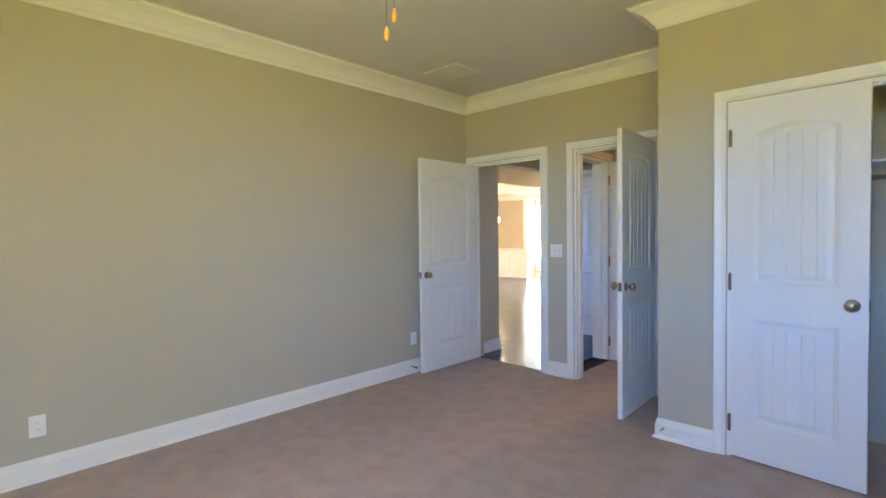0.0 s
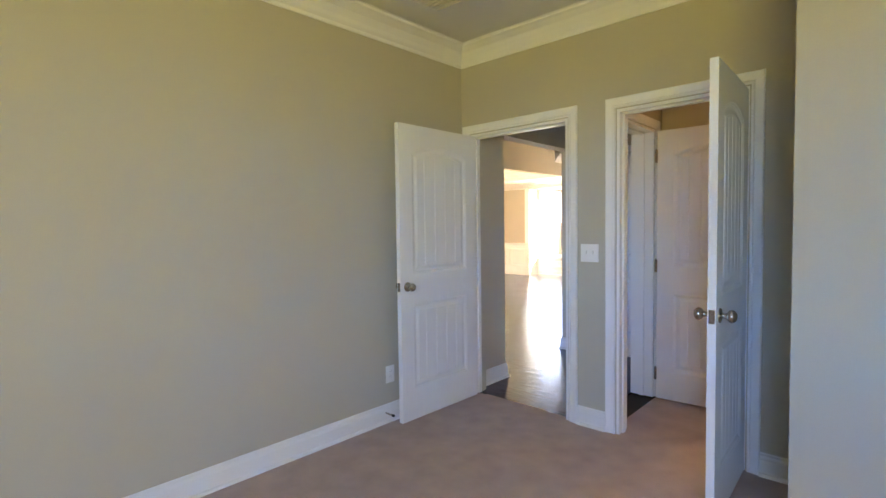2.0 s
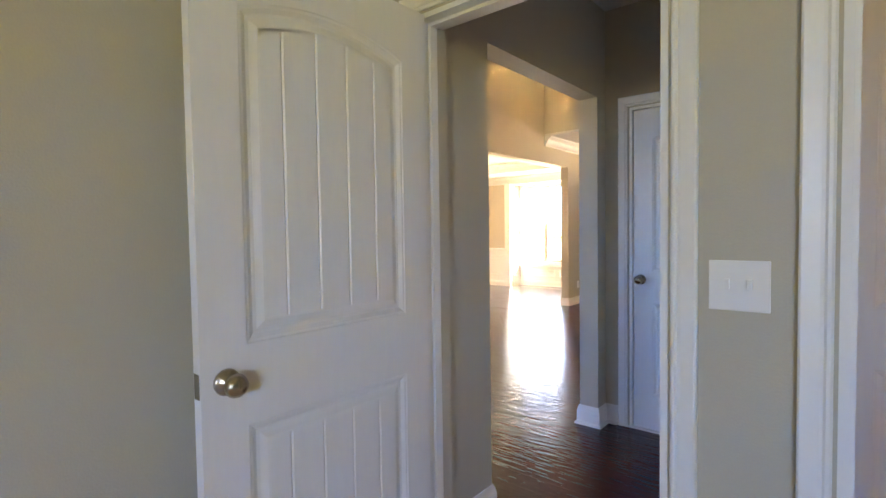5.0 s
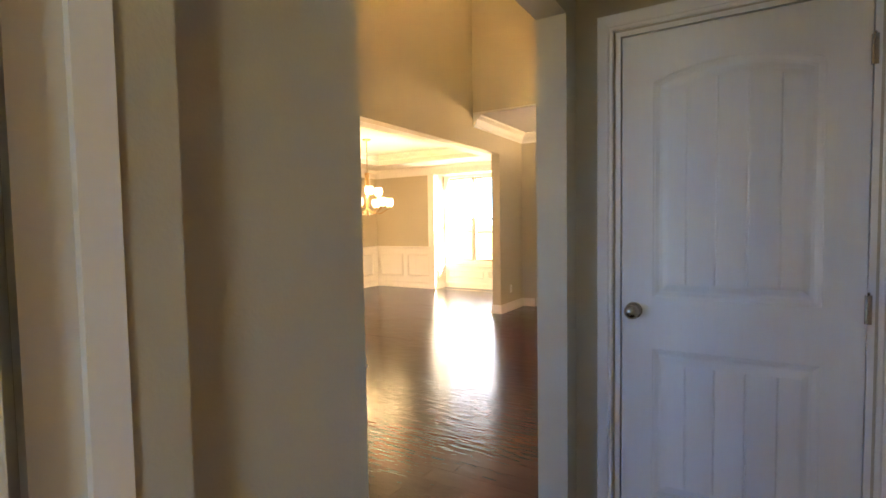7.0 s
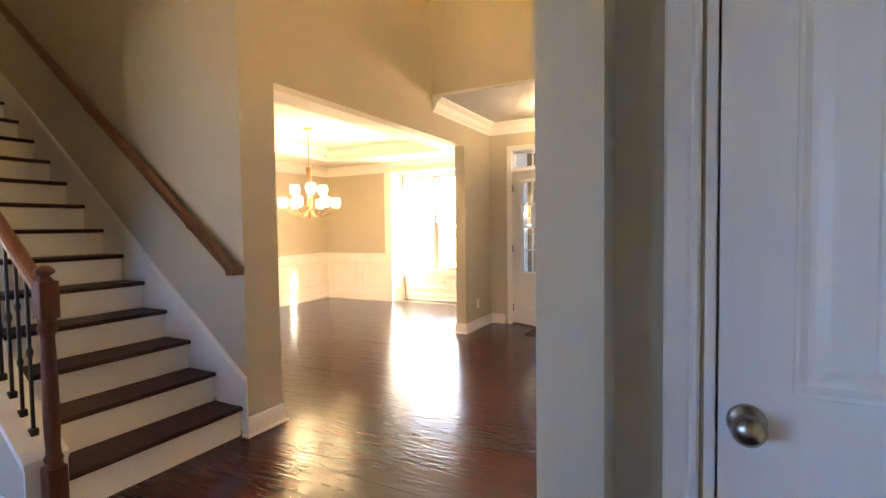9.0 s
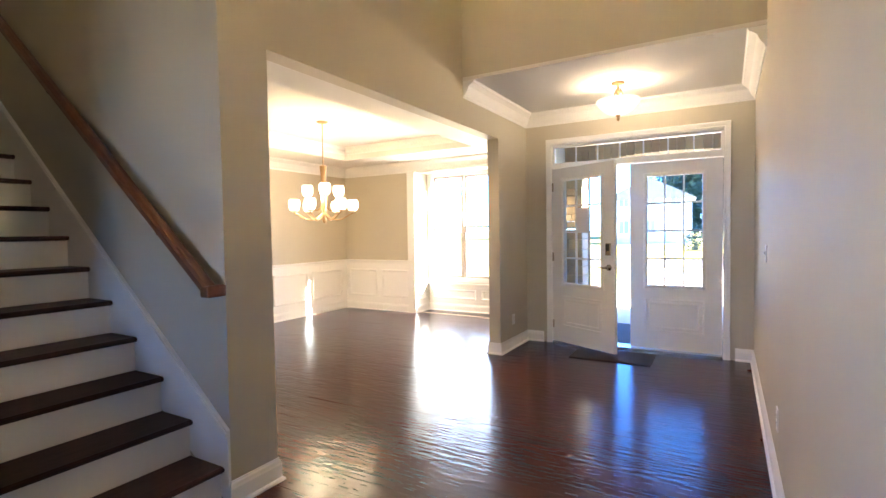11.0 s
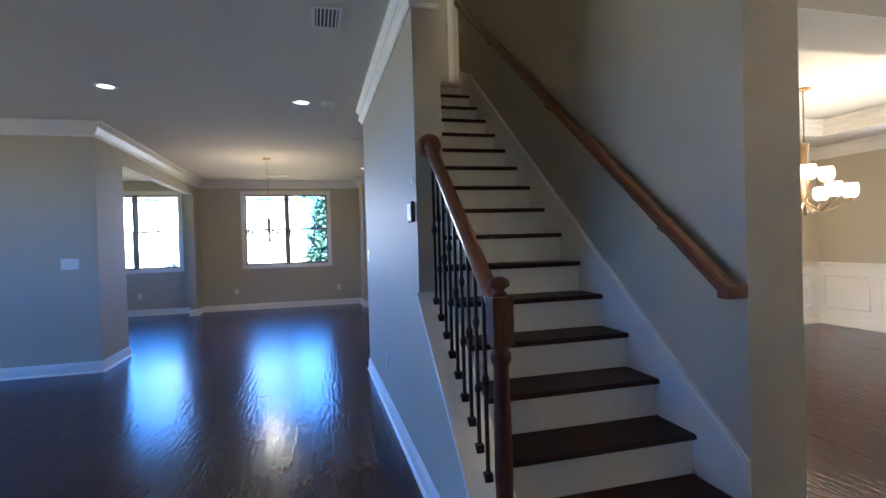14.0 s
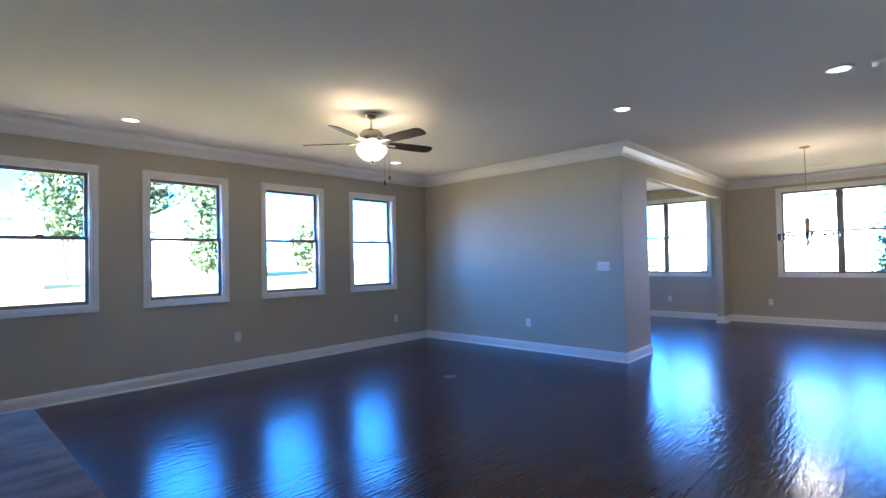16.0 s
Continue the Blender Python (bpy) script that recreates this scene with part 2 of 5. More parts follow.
def lathe(bm, prof, cx=0, cy=0, cz=0, n=20, axis="z"):
    """Turn a profile of (radius, height) about an axis."""
    rings = []
    for r, h in prof:
        ring = []
        for i in range(n):
            a = 2 * math.pi * i / n
            u, v = r * math.cos(a), r * math.sin(a)
            p = (cx + u, cy + v, cz + h) if axis == "z" else (cx + u, cy + h, cz + v) if axis == "y" else (cx + h, cy + u, cz + v)
            ring.append(bm.verts.new(p))
        rings.append(ring)
    for a, b in zip(rings, rings[1:]):
        for i in range(n):
            bm.faces.new((a[i], a[(i + 1) % n], b[(i + 1) % n], b[i]))
    for r in (rings[0], rings[-1]):
        bm.faces.new(r)
    return bm


def tube(bm, pts, r, n=8, square=False):
    """A round bar along points."""
    pts = [Vector(p) for p in pts]
    rings = []
    for i, p in enumerate(pts):
        d = (pts[min(i + 1, len(pts) - 1)] - pts[max(i - 1, 0)]).normalized()
        up = Vector((0, 0, 1)) if abs(d.z) < 0.95 else Vector((0, 1, 0))
        s = d.cross(up).normalized()
        t = s.cross(d).normalized()
        rr = r[i] if isinstance(r, (list, tuple)) else r
        rings.append([bm.verts.new(p + rr * (math.cos(2 * math.pi * k / n) * s + math.sin(2 * math.pi * k / n) * t)) for k in range(n)])
    for a, b in zip(rings, rings[1:]):
        for k in range(n):
            bm.faces.new((a[k], a[(k + 1) % n], b[(k + 1) % n], b[k]))
    bm.faces.new(rings[0])
    bm.faces.new(rings[-1])
    return bm


def sweep(bm, pts, prof, to3, closed=False, ring=True):
    """Carry a profile of (offset to the left, height) along a flat line with mitred corners; to3 maps (u, v, h) to space."""
    n = len(pts)
    P = [Vector(p) for p in pts]
    rows = []
    for i in range(n):
        a = P[(i - 1) % n] if closed or i else None
        c = P[(i + 1) % n] if closed or i < n - 1 else None
        d1 = (P[i] - a).normalized() if a is not None else None
        d2 = (c - P[i]).normalized() if c is not None else None
        d1, d2 = d1 or d2, d2 or d1
        n1, n2 = Vector((-d1.y, d1.x)), Vector((-d2.y, d2.x))
        m = n1 + n2
        m = m / max(m.dot(n1), 0.2)
        rows.append([bm.verts.new(to3(*(P[i] + m * o), h)) for o, h in prof])
    k = len(prof)
    for i in range(n if closed else n - 1):
        a, b = rows[i], rows[(i + 1) % n]
        for j in range(k if ring else k - 1):
            bm.faces.new((a[j], a[(j + 1) % k], b[(j + 1) % k], b[j]))
    if not closed and ring:
        bm.faces.new(rows[0])
        bm.faces.new(rows[-1])
    return bm


FLAT = lambda u, v, h: (u, v, h)
BASE = [(0, 0), (0.016, 0), (0.016, 0.088), (0.013, 0.097), (0.011, 0.110), (0.006, 0.119), (0.005, 0.126), (0, 0.126)]
SHOE = [(0.016, 0), (0.030, 0), (0.028, 0.010), (0.022, 0.017), (0.016, 0.019)]


def baseboard(pts, prof=BASE):
    bm = sweep(bmesh.new(), pts, prof, FLAT)
    sweep(bm, pts, SHOE, FLAT)
    return struct("baseboard", bm, M_TRIM, "white moulded baseboard along the wall", "baseboard")


def crown(pts, ztop, h=0.165, p=0.15, closed=False):
    prof = [(0, -h), (0.010, -h), (0.014, -h * 0.86), (0.030, -h * 0.74), (0.044, -h * 0.60), (p * 0.50, -h * 0.36), (p * 0.78, -h * 0.20),
            (p * 0.90, -h * 0.15), (p * 0.93, -h * 0.06), (p, -h * 0.04), (p, -0.004), (0, -0.004)]
    bm = sweep(bmesh.new(), pts, [(o, ztop + z) for o, z in prof], FLAT, closed)
    return struct("crown_trim", bm, M_TRIM, "white crown moulding under the ceiling", "crown moulding")


def wall(name, axis, lo, hi, a0, a1, z0, z1, holes=(), label="greige painted plaster wall", material=None):
    """A wall lo..hi thick on axis x or y, from a0 to a1, with openings (a, b, bottom, top) through it."""
    bm = bmesh.new()
    cuts = sorted({a0, a1, *[h[0] for h in holes], *[h[1] for h in holes]})
    rows = sorted({z0, z1, *[h[2] for h in holes if h[2] > z0], *[h[3] for h in holes]})
    for a, b in zip(cuts, cuts[1:]):
        for s0, s1 in zip(rows, rows[1:]):
            if any(h[0] < (a + b) / 2 < h[1] and h[2] < (s0 + s1) / 2 < h[3] for h in holes):
                continue
            if axis == "x":
                box(bm, lo, hi, a, b, s0, s1)
            else:
                box(bm, a, b, lo, hi, s0, s1)
    spots = {}
    for f_ in bm.faces:
        c = f_.calc_center_median()
        spots.setdefault((round(c.x, 4), round(c.y, 4), round(c.z, 4)), []).append(f_)
    bmesh.ops.delete(bm, geom=[f_ for fs in spots.values() if len(fs) > 1 for f_ in fs], context="FACES_ONLY")
    bmesh.ops.remove_doubles(bm, verts=bm.verts[:], dist=1e-5)
    return struct(name, bm, material or M_WALL, label, "wall")


CASING = [(0, 0), (0, 0.010), (0.005, 0.014), (0.012, 0.015), (0.017, 0.011), (0.024, 0.014), (0.046, 0.018), (0.057, 0.020), (0.062, 0.016), (0.062, 0)]


def wall_map(axis, at, sign):
    """Maps (along, up, out) to space for a wall face at a place, facing sign."""
    if axis == "x":
        return lambda u, v, h: (at + sign * h, u, v)
    return lambda u, v, h: (u, at + sign * h, v)


def door_casing(axis, lo, hi, a, b, top, faces=("lo", "hi"), jamb=0.018):
    """Casings on the faces of a wall and the jamb boards in its opening, with a stop."""
    bm = bmesh.new()
    e = 0.012
    for f_ in faces:
        to3 = wall_map(axis, lo if f_ == "lo" else hi, -1 if f_ == "lo" else 1)
        sweep(bm, [(a + e - 0.02, 0), (a + e - 0.02, top - e + 0.02), (b - e + 0.02, top - e + 0.02), (b - e + 0.02, 0)], CASING, to3)
    for u0, u1, v0, v1 in ((a, a + jamb, 0, top), (b - jamb, b, 0, top), (a + jamb, b - jamb, top - jamb, top)):
        if axis == "x":
            box(bm, lo - 0.002, hi + 0.002, u0, u1, v0, v1)
        else:
            box(bm, u0, u1, lo - 0.002, hi + 0.002, v0, v1)
    mid = (lo + hi) / 2
    for u0, u1, v0, v1 in ((a + jamb, a + jamb + 0.011, 0, top - jamb), (b - jamb - 0.011, b - jamb, 0, top - jamb), (a + jamb, b - jamb, top - jamb - 0.011, top - jamb)):
        if axis == "x":
            box(bm, mid - 0.018, mid + 0.018, u0, u1, v0, v1)
        else:
            box(bm, u0, u1, mid - 0.018, mid + 0.018, v0, v1)
    return struct("door_trim", bm, M_TRIM, "white door casing and jamb round the doorway", "door casing")


# ---- doors ----
def arch_top(x0, x1, z, rise, n=10):
    return [(x0 + (x1 - x0) * i / n, z + rise * math.sin(math.pi * i / n) ** 0.8) for i in range(n + 1)]


def panel_outline(x0, x1, z0, z1, rise):
    if rise:
        return [(x0, z0), (x1, z0)] + arch_top(x1, x0, z1 - rise, rise)
    return [(x0, z0), (x1, z0), (x1, z1), (x0, z1)]


def panel_door(name, w, h, m, label, planks=0, arch=0.055, hinge_out=1, knob_z=0.93, backset=0.062):
    """A moulded two-panel door, hinged at x = 0, leaf along +x, 35 mm thick about y = 0."""
    root = thing(name, label, "door", m)
    T = 0.0175
    st, z_a, z_b, z_c, z_d = 0.115, 0.215, 0.81, 1.012, h - 0.135
    outl = [panel_outline(st, w - st, z_a, z_b, 0), panel_outline(st, w - st, z_c, z_d, arch)]
    bm = bmesh.new()
    box(bm, 0.004, w - 0.004, -T + 0.012, T - 0.012, 0.004, h - 0.004)
    for s in (-1, 1):
        y0, y1 = sorted((s * (T - 0.012), s * T))
        for x0, x1, z0, z1 in ((0, st, 0, h), (w - st, w, 0, h), (st, w - st, 0, z_a), (st, w - st, z_b, z_c)):
            box(bm, x0, x1, y0, y1, z0, z1)
        arc = arch_top(st, w - st, z_d - arch, arch)
        for (xa, za), (xb, zb) in zip(arc, arc[1:]):
            v = [bm.verts.new((x, y, z)) for y in (y0, y1) for x, z in ((xa, za), (xb, zb), (xb, h), (xa, h))]
            for q in ((0, 1, 2, 3), (4, 7, 6, 5), (0, 4, 5, 1), (2, 6, 7, 3)):
                bm.faces.new([v[i] for i in q])
    box(bm, 0, 0.004, -T + 0.012, T - 0.012, 0, h)
    box(bm, w - 0.004, w, -T + 0.012, T - 0.012, 0, h)
    box(bm, 0.004, w - 0.004, -T + 0.012, T - 0.012, h - 0.004, h)
    part("leaf", bm, M_DOOR, root)
    for s in (-1, 1):
        to3 = lambda u, v, hh, s=s: (u, s * (T + hh), v)
        for o, rise in zip(outl, (0, arch)):
            bm = bmesh.new()
            sweep(bm, o, [(0, 0.0), (0.003, -0.002), (0.010, -0.003), (0.022, -0.0092), (0.032, -0.0095), (0.038, -0.0080), (0.052, -0.0035), (0.058, -0.0030)], to3, closed=True, ring=False)
            x0, x1 = o[0][0] + 0.058, o[1][0] - 0.058
            z0 = o[0][1] + 0.058
            zt = max(p[1] for p in o) - 0.058
            k = planks or 1
            # the boards at the edges of a panel are narrower than those between
            share = [0.6 if planks and j in (0, k - 1) else 1.0 for j in range(k)]
            run = [sum(share[:j]) / sum(share) for j in range(k + 1)]
            for i in range(k):
                a = x0 + (x1 - x0) * run[i] + (0.005 if planks and i else 0)
                b = x0 + (x1 - x0) * run[i + 1] - (0.005 if planks and i < k - 1 else 0)
                top = [(b + (a - b) * j / 8, 0) for j in range(9)]
                f = lambda x: zt - rise + rise * max(0.0, math.sin(math.pi * min(1, max(0, (x - x0) / (x1 - x0))))) ** 0.8 if rise else zt
                ring = [(a, z0), (b, z0)] + [(x, f(x)) for x, _ in top]
                fr = [bm.verts.new((x, s * (T - 0.0030), z)) for x, z in ring]
                bk = [bm.verts.new((x - 0.005 if x <= a + 1e-6 else x + 0.005 if x >= b - 1e-6 else x, s * (T - 0.0060), z)) for x, z in ring]
                bm.faces.new(fr)
                for q in range(len(ring)):
                    bm.faces.new((fr[q], fr[(q + 1) % len(ring)], bk[(q + 1) % len(ring)], bk[q]))
            part("panel", bm, M_DOOR, root)
    for s in (-1, 1):
        bm = bmesh.new()
        lathe(bm, [(0.002, 0.068 * s), (0.016, 0.066 * s), (0.0255, 0.058 * s), (0.029, 0.048 * s), (0.026, 0.038 * s), (0.015, 0.030 * s), (0.011, 0.022 * s), (0.012, 0.010 * s),
                   (0.028, 0.008 * s), (0.033, 0.003 * s), (0.033, 0.0)], w - backset, s * T, knob_z, 20, "y")
        part("knob", bm, M_NICKEL, root, "satin nickel round door knob", smooth=True)
    part("latch_plate", boxes((w - 0.001, w + 0.0015, -0.0125, 0.0125, knob_z - 0.03, knob_z + 0.03)), M_NICKEL, root)
    for z in (0.19, h / 2, h - 0.19):
        bm = bmesh.new()
        lathe(bm, [(0.010, -0.047), (0.010, 0.047)], -0.004, hinge_out * (T + 0.005), z, 10)
        lathe(bm, [(0.003, 0.047), (0.005, 0.053), (0.001, 0.057)], -0.004, hinge_out * (T + 0.005), z, 8)
        box(bm, -0.0015, 0.0, -0.012, 0.016, z - 0.045, z + 0.045)
        part("hinge", bm, M_NICKEL, root, "nickel butt hinge")
    return root


# ---- windows ----
def window_unit(name, axis, at, sign, a, b, z0, z1, label, units=1, depth=0.14, sash=None, stool=False):
    """Double-hung units in the opening a..b of a wall whose room face is at `at`, facing sign; casing on the room face."""
    sash = sash or M_SASH_SHADED
    root = thing(name, label, "window", kind="structure")
    to3 = wall_map(axis, at, sign)

    def bx(bm, u0, u1, v0, v1, h0, h1, bev=0):
        p, q = to3(u0, v0, h0), to3(u1, v1, h1)
        box(bm, *sorted((p[0], q[0])), *sorted((p[1], q[1])), *sorted((p[2], q[2])), bev)

    bm = sweep(bmesh.new(), [(a, z0), (a, z1), (b, z1), (b, z0)], CASING, to3, closed=True)
    part("casing", bm, M_TRIM, root, "white window casing")
    bm = bmesh.new()
    for u0, u1, v0, v1 in ((a, a + 0.016, z0, z1), (b - 0.016, b, z0, z1), (a, b, z1 - 0.016, z1), (a, b, z0, z0 + 0.016)):
        bx(bm, u0, u1, v0, v1, -depth, 0.001)
    part("window_frame", bm, M_TRIM, root, "white jamb liner")
    w = (b - a - 0.032) / units
    for i in range(1, units):
        u = a + 0.016 + w * i
        bm = bmesh.new()
        bx(bm, u - 0.022, u + 0.022, z0 + 0.016, z1 - 0.016, -depth, -0.03, 0.003)
        part("mullion", bm, sash, root)
    for i in range(units):
        u0, u1 = a + 0.016 + w * i, a + 0.016 + w * (i + 1)
        if i:
            u0 += 0.022
        if i < units - 1:
            u1 -= 0.022
        zm = (z0 + z1) / 2
        for nm, v0, v1, h0 in (("lower_sash", z0 + 0.016, zm + 0.018, -0.075), ("upper_sash", zm - 0.018, z1 - 0.016, -0.108)):
            bm = bmesh.new()
            s = 0.030
            for q in ((u0, u0 + s, v0, v1), (u1 - s, u1, v0, v1), (u0 + s, u1 - s, v0, v0 + 0.036), (u0 + s, u1 - s, v1 - 0.036, v1)):
                bx(bm, *q, h0, h0 + 0.030, 0.003)
            so = part(nm, bm, sash, root, "dark window sash with shade in its colour" if sash is M_SASH_SHADED else "pale tan window sash")
            bm = bmesh.new()
            bx(bm, u0 + s, u1 - s, v0 + 0.036, v1 - 0.036, h0 + 0.012, h0 + 0.016)
            g = part("pane", bm, M_GLASS, so, "clear glass pane")
            g.visible_shadow = False
        bm = bmesh.new()
        um = (u0 + u1) / 2
        bx(bm, um - 0.03, um + 0.03, zm + 0.018, zm + 0.034, -0.070, -0.045, 0.003)
        part("sash_lock", bm, M_NICKEL, root)
    if stool:
        bm = bmesh.new()
        bx(bm, a - 0.10, b + 0.10, z0 - 0.10, z0 - 0.07, 0, 0.05, 0.004)
        part("window_sill", bm, M_TRIM, root)
    return root


def plate(name, axis, at, sign, u, v, label, w=0.075, h=0.118, kind="outlet", n=1):
    root = thing(name, label, "switch" if kind == "switch" else "outlet")
    to3 = wall_map(axis, at, sign)

    def bx(bm, u0, u1, v0, v1, h0, h1, bev=0):
        p, q = to3(u0, v0, h0), to3(u1, v1, h1)
        return box(bm, *sorted((p[0], q[0])), *sorted((p[1], q[1])), *sorted((p[2], q[2])), bev)

    part("cover_plate", bx(bmesh.new(), u - w / 2, u + w / 2, v - h / 2, v + h / 2, 0, 0.006, 0.002), M_PLATE, root)
    for i in range(n):
        c = u + (i - (n - 1) / 2) * 0.046
        if kind == "switch":
            part("toggle", bx(bmesh.new(), c - 0.005, c + 0.005, v - 0.008, v + 0.016, 0.006, 0.017, 0.001), M_PLATE, root)
        else:
            for dv in (-0.020, 0.020):
                face = part("receptacle", bx(bmesh.new(), c - 0.017, c + 0.017, v + dv - 0.014, v + dv + 0.014, 0.006, 0.0085, 0.001), M_PLATE, root)
                for du in (-0.006, 0.006):
                    part("slot", bx(bmesh.new(), c + du - 0.001, c + du + 0.001, v + dv - 0.002, v + dv + 0.007, 0.0085, 0.0092), M_DARK, face)
    return root

# ---- large structure ----
BEDROOM = Matrix.Translation((0.095, -0.09, 0))


def bed(ob):
    """Set a thing that is given in the bedroom's own axes into the house."""
    ob.matrix_basis = BEDROOM @ ob.matrix_basis
    return ob


H, ZU = 2.74, 5.5
RISE, RUN, X0 = 0.1943, 0.248, -2.36
# bedroom
bed(wall("wall_bedroom_west", "x", -0.13, 0, -5.75, 0.0, 0, H + 0.1))
bed(wall("wall_bedroom_north", "y", 0, 0.12, -0.13, 5.15, 0, H + 0.1, [(0.09, 0.94, 0, 2.068), (1.28, 2.0, 0, 2.068)]))
bed(wall("wall_closet_side", "x", 2.30, 2.42, -0.80, 0, 0, H))
bed(wall("wall_closet_front", "y", -0.80, -0.68, 2.42, 5.0, 0, H, [(2.695, 3.96, 0, 2.068)]))
BW = [(3.1, 3.95), (4.05, 4.9)]
bed(wall("wall_bedroom_south", "y", -5.75, -5.6, 0.0, 5.15, -0.2, H + 0.1, [(a, b, 0.75, 2.3) for a, b in BW]))
bed(wall("wall_bedroom_east", "x", 5.0, 5.15, -5.6, 0, -0.2, H + 0.1))
bed(struct("floor_carpet", boxes((-0.05, 5.05, -5.65, 0.06, -0.06, 0.0), (1.225, 2.95, 0.06, 2.4, -0.06, 0.0)), M_CARPET, "mauve-beige cut pile carpet with footmarks", "carpet floor"))
bed(struct("ceiling_bedroom", boxes((-0.02, 5.02, -5.62, 0.02, H, H + 0.1)), M_CEIL, "flat white painted ceiling", "ceiling"))
# hall and bathroom
wall("wall_hall_stub", "x", 0.0, 0.206, -0.022, 0.052, 0, H)
wall("wall_foyer_east", "x", 0.06, 0.175, 1.92, 7.30, 0, ZU)
wall("wall_hall_west", "x", 0.0, 0.125, 0.052, 1.92, 0, ZU, [(0.44, 1.67, 0, 2.14)])
wall("wall_hall_north", "y", 1.80, 1.92, 0.125, 1.25, 0, H, [(0.285, 1.088, 0, 2.068)])
wall("wall_hall_east", "x", 1.13, 1.30, 0.03, 1.80, 0, H, [(0.035, 0.765, 0, 2.068), (0.98, 1.70, 0, 2.068)])
bed(wall("wall_bath_partition", "y", 0.95, 1.05, 1.225, 1.93, 0, H))
bed(wall("wall_bath_north", "y", 2.3, 2.4, 1.25, 2.95, 0, H))
bed(wall("wall_bath_west", "x", 1.05, 1.205, 1.92, 2.4, 0, H))
bed(wall("wall_bath_east", "x", 2.95, 3.05, 0.12, 2.4, 0, H))
struct("ceiling_hall", boxes((0.125, 1.13, 0.03, 1.80, H - 0.02, H + 0.06)), M_CEIL, "shaded white hall ceiling", "ceiling")
bed(struct("ceiling_bathroom", boxes((1.225, 2.95, 0.12, 2.3, H - 0.02, H + 0.06)), M_CEIL, "white bathroom ceiling", "ceiling"))
# great room, sunroom and kitchen
GW = [(-2.058, -1.243), (-3.394, -2.58), (-4.755, -3.935), (-6.115, -5.325)]
SW = (-10.6, -8.9)
YS = -4.545
wall("wall_south", "y", YS - 0.155, YS, -12.03, -0.035, -0.2, H + 0.1, [(a, b, 0.93, 2.315) for a, b in GW] + [(*SW, 0.95, 2.47)])
wall("wall_great_west", "x", -6.98, -6.86, YS, -1.17, 0, H)
wall("wall_sunroom", "y", -1.17, -1.05, -11.88, -6.86, 0, H, [(-11.4, -7.67, 0, 2.40)])
wall("wall_kitchen_west", "x", -12.03, -11.88, YS, 4.62, -0.2, H + 0.1, [(-0.178, 1.56, 0.932, 2.47), (-3.09, -1.43, 0.932, 2.47)])
wall("wall_kitchen_jog", "y", 2.25, 2.37, -11.88, -11.14, 0, H)
wall("wall_kitchen_north", "y", 4.5, 4.62, -11.88, -6.0, 0, H)
wall("wall_kitchen_east", "x", -6.12, -6.0, 3.085, 4.5, 0, H)
wall("wall_stair_side", "y", 1.785, 1.935, -5.9, -3.24, 0, ZU)
wall("wall_stair_side_upper", "y", 1.785, 1.935, -3.24, 0.06, H, ZU)
wall("wall_upper_landing_south", "y", 1.785, 1.935, -7.3, -5.9, H + 0.12, ZU)
wall("wall_under_stair", "x", -6.02, -5.9, 1.935, 2.955, 0, H + 0.12)
wall("wall_stair", "y", 2.955, 3.085, -6.2, -2.30, 0, ZU)
wall("wall_upper_back", "x", -7.42, -7.3, 1.785, 5.6, H, ZU)
wall("wall_upper_north", "y", 5.5, 5.6, -7.3, -2.43, H + 0.1, ZU)
wall("wall_dining_east", "x", -2.43, -2.30, 3.085, 8.82, 0, ZU, [(3.245, 6.31, 0, 2.333)])
wall("wall_foyer_header", "y", 5.5, 5.62, -2.30, 0.06, H + 0.03, ZU)
wall("wall_front", "y", 7.143, 7.30, -2.30, 0.06, -0.2, H + 0.2, [(-2.0, -0.19, 0, 2.36)])
wall("wall_dining_west", "x", -6.29, -6.16, 3.085, 8.40, -0.2, H)
wall("wall_dining_north", "y", 8.26, 8.40, -6.16, -2.43, -0.2, H, [(-4.67, -2.60, 0, 2.34)])
wall("wall_bay_west", "x", -4.79, -4.67, 8.40, 8.82, -0.2, 2.5)
wall("wall_bay_east", "x", -2.60, -2.48, 8.40, 8.82, -0.2, 2.5)
wall("wall_bay_north", "y", 8.68, 8.82, -4.67, -2.60, -0.2, 2.5, [(-4.60, -2.83, 0.55, 2.30)])
struct("ceiling_great_room", boxes((-11.9, 0.02, YS - 0.02, 1.785, H, H + 0.1), (-11.9, -6.0, 1.785, 4.52, H, H + 0.1)), M_CEIL, "flat white great room ceiling", "ceiling")
struct("ceiling_foyer", boxes((-2.30, 0.06, 5.501, 7.143, H, H + 0.03), (-2.30, 0.06, 5.62, 7.143, H + 0.03, H + 0.1)), M_CEIL, "flat white foyer ceiling", "ceiling")
struct("ceiling_stairwell", boxes((-7.42, 0.135, 1.785, 5.62, ZU, ZU + 0.1)), M_CEIL, "high white stairwell ceiling", "ceiling")
struct("ceiling_bay", boxes((-4.67, -2.60, 8.26, 8.68, 2.34, 2.42)), M_TRIM, "white bay window ceiling", "ceiling")
TX0, TX1, TY0, TY1 = -5.43, -3.17, 4.0, 7.44
struct("ceiling_dining", boxes((-6.16, TX0, 3.085, 8.26, 2.5, H + 0.08), (TX1, -2.43, 3.085, 8.26, 2.5, H + 0.08), (TX0, TX1, 3.085, TY0, 2.5, H + 0.08),
                               (TX0, TX1, TY1, 8.26, 2.5, H + 0.08), (TX0, TX1, TY0, TY1, H - 0.05, H + 0.08)), M_CEIL, "white tray ceiling of the dining room", "ceiling")
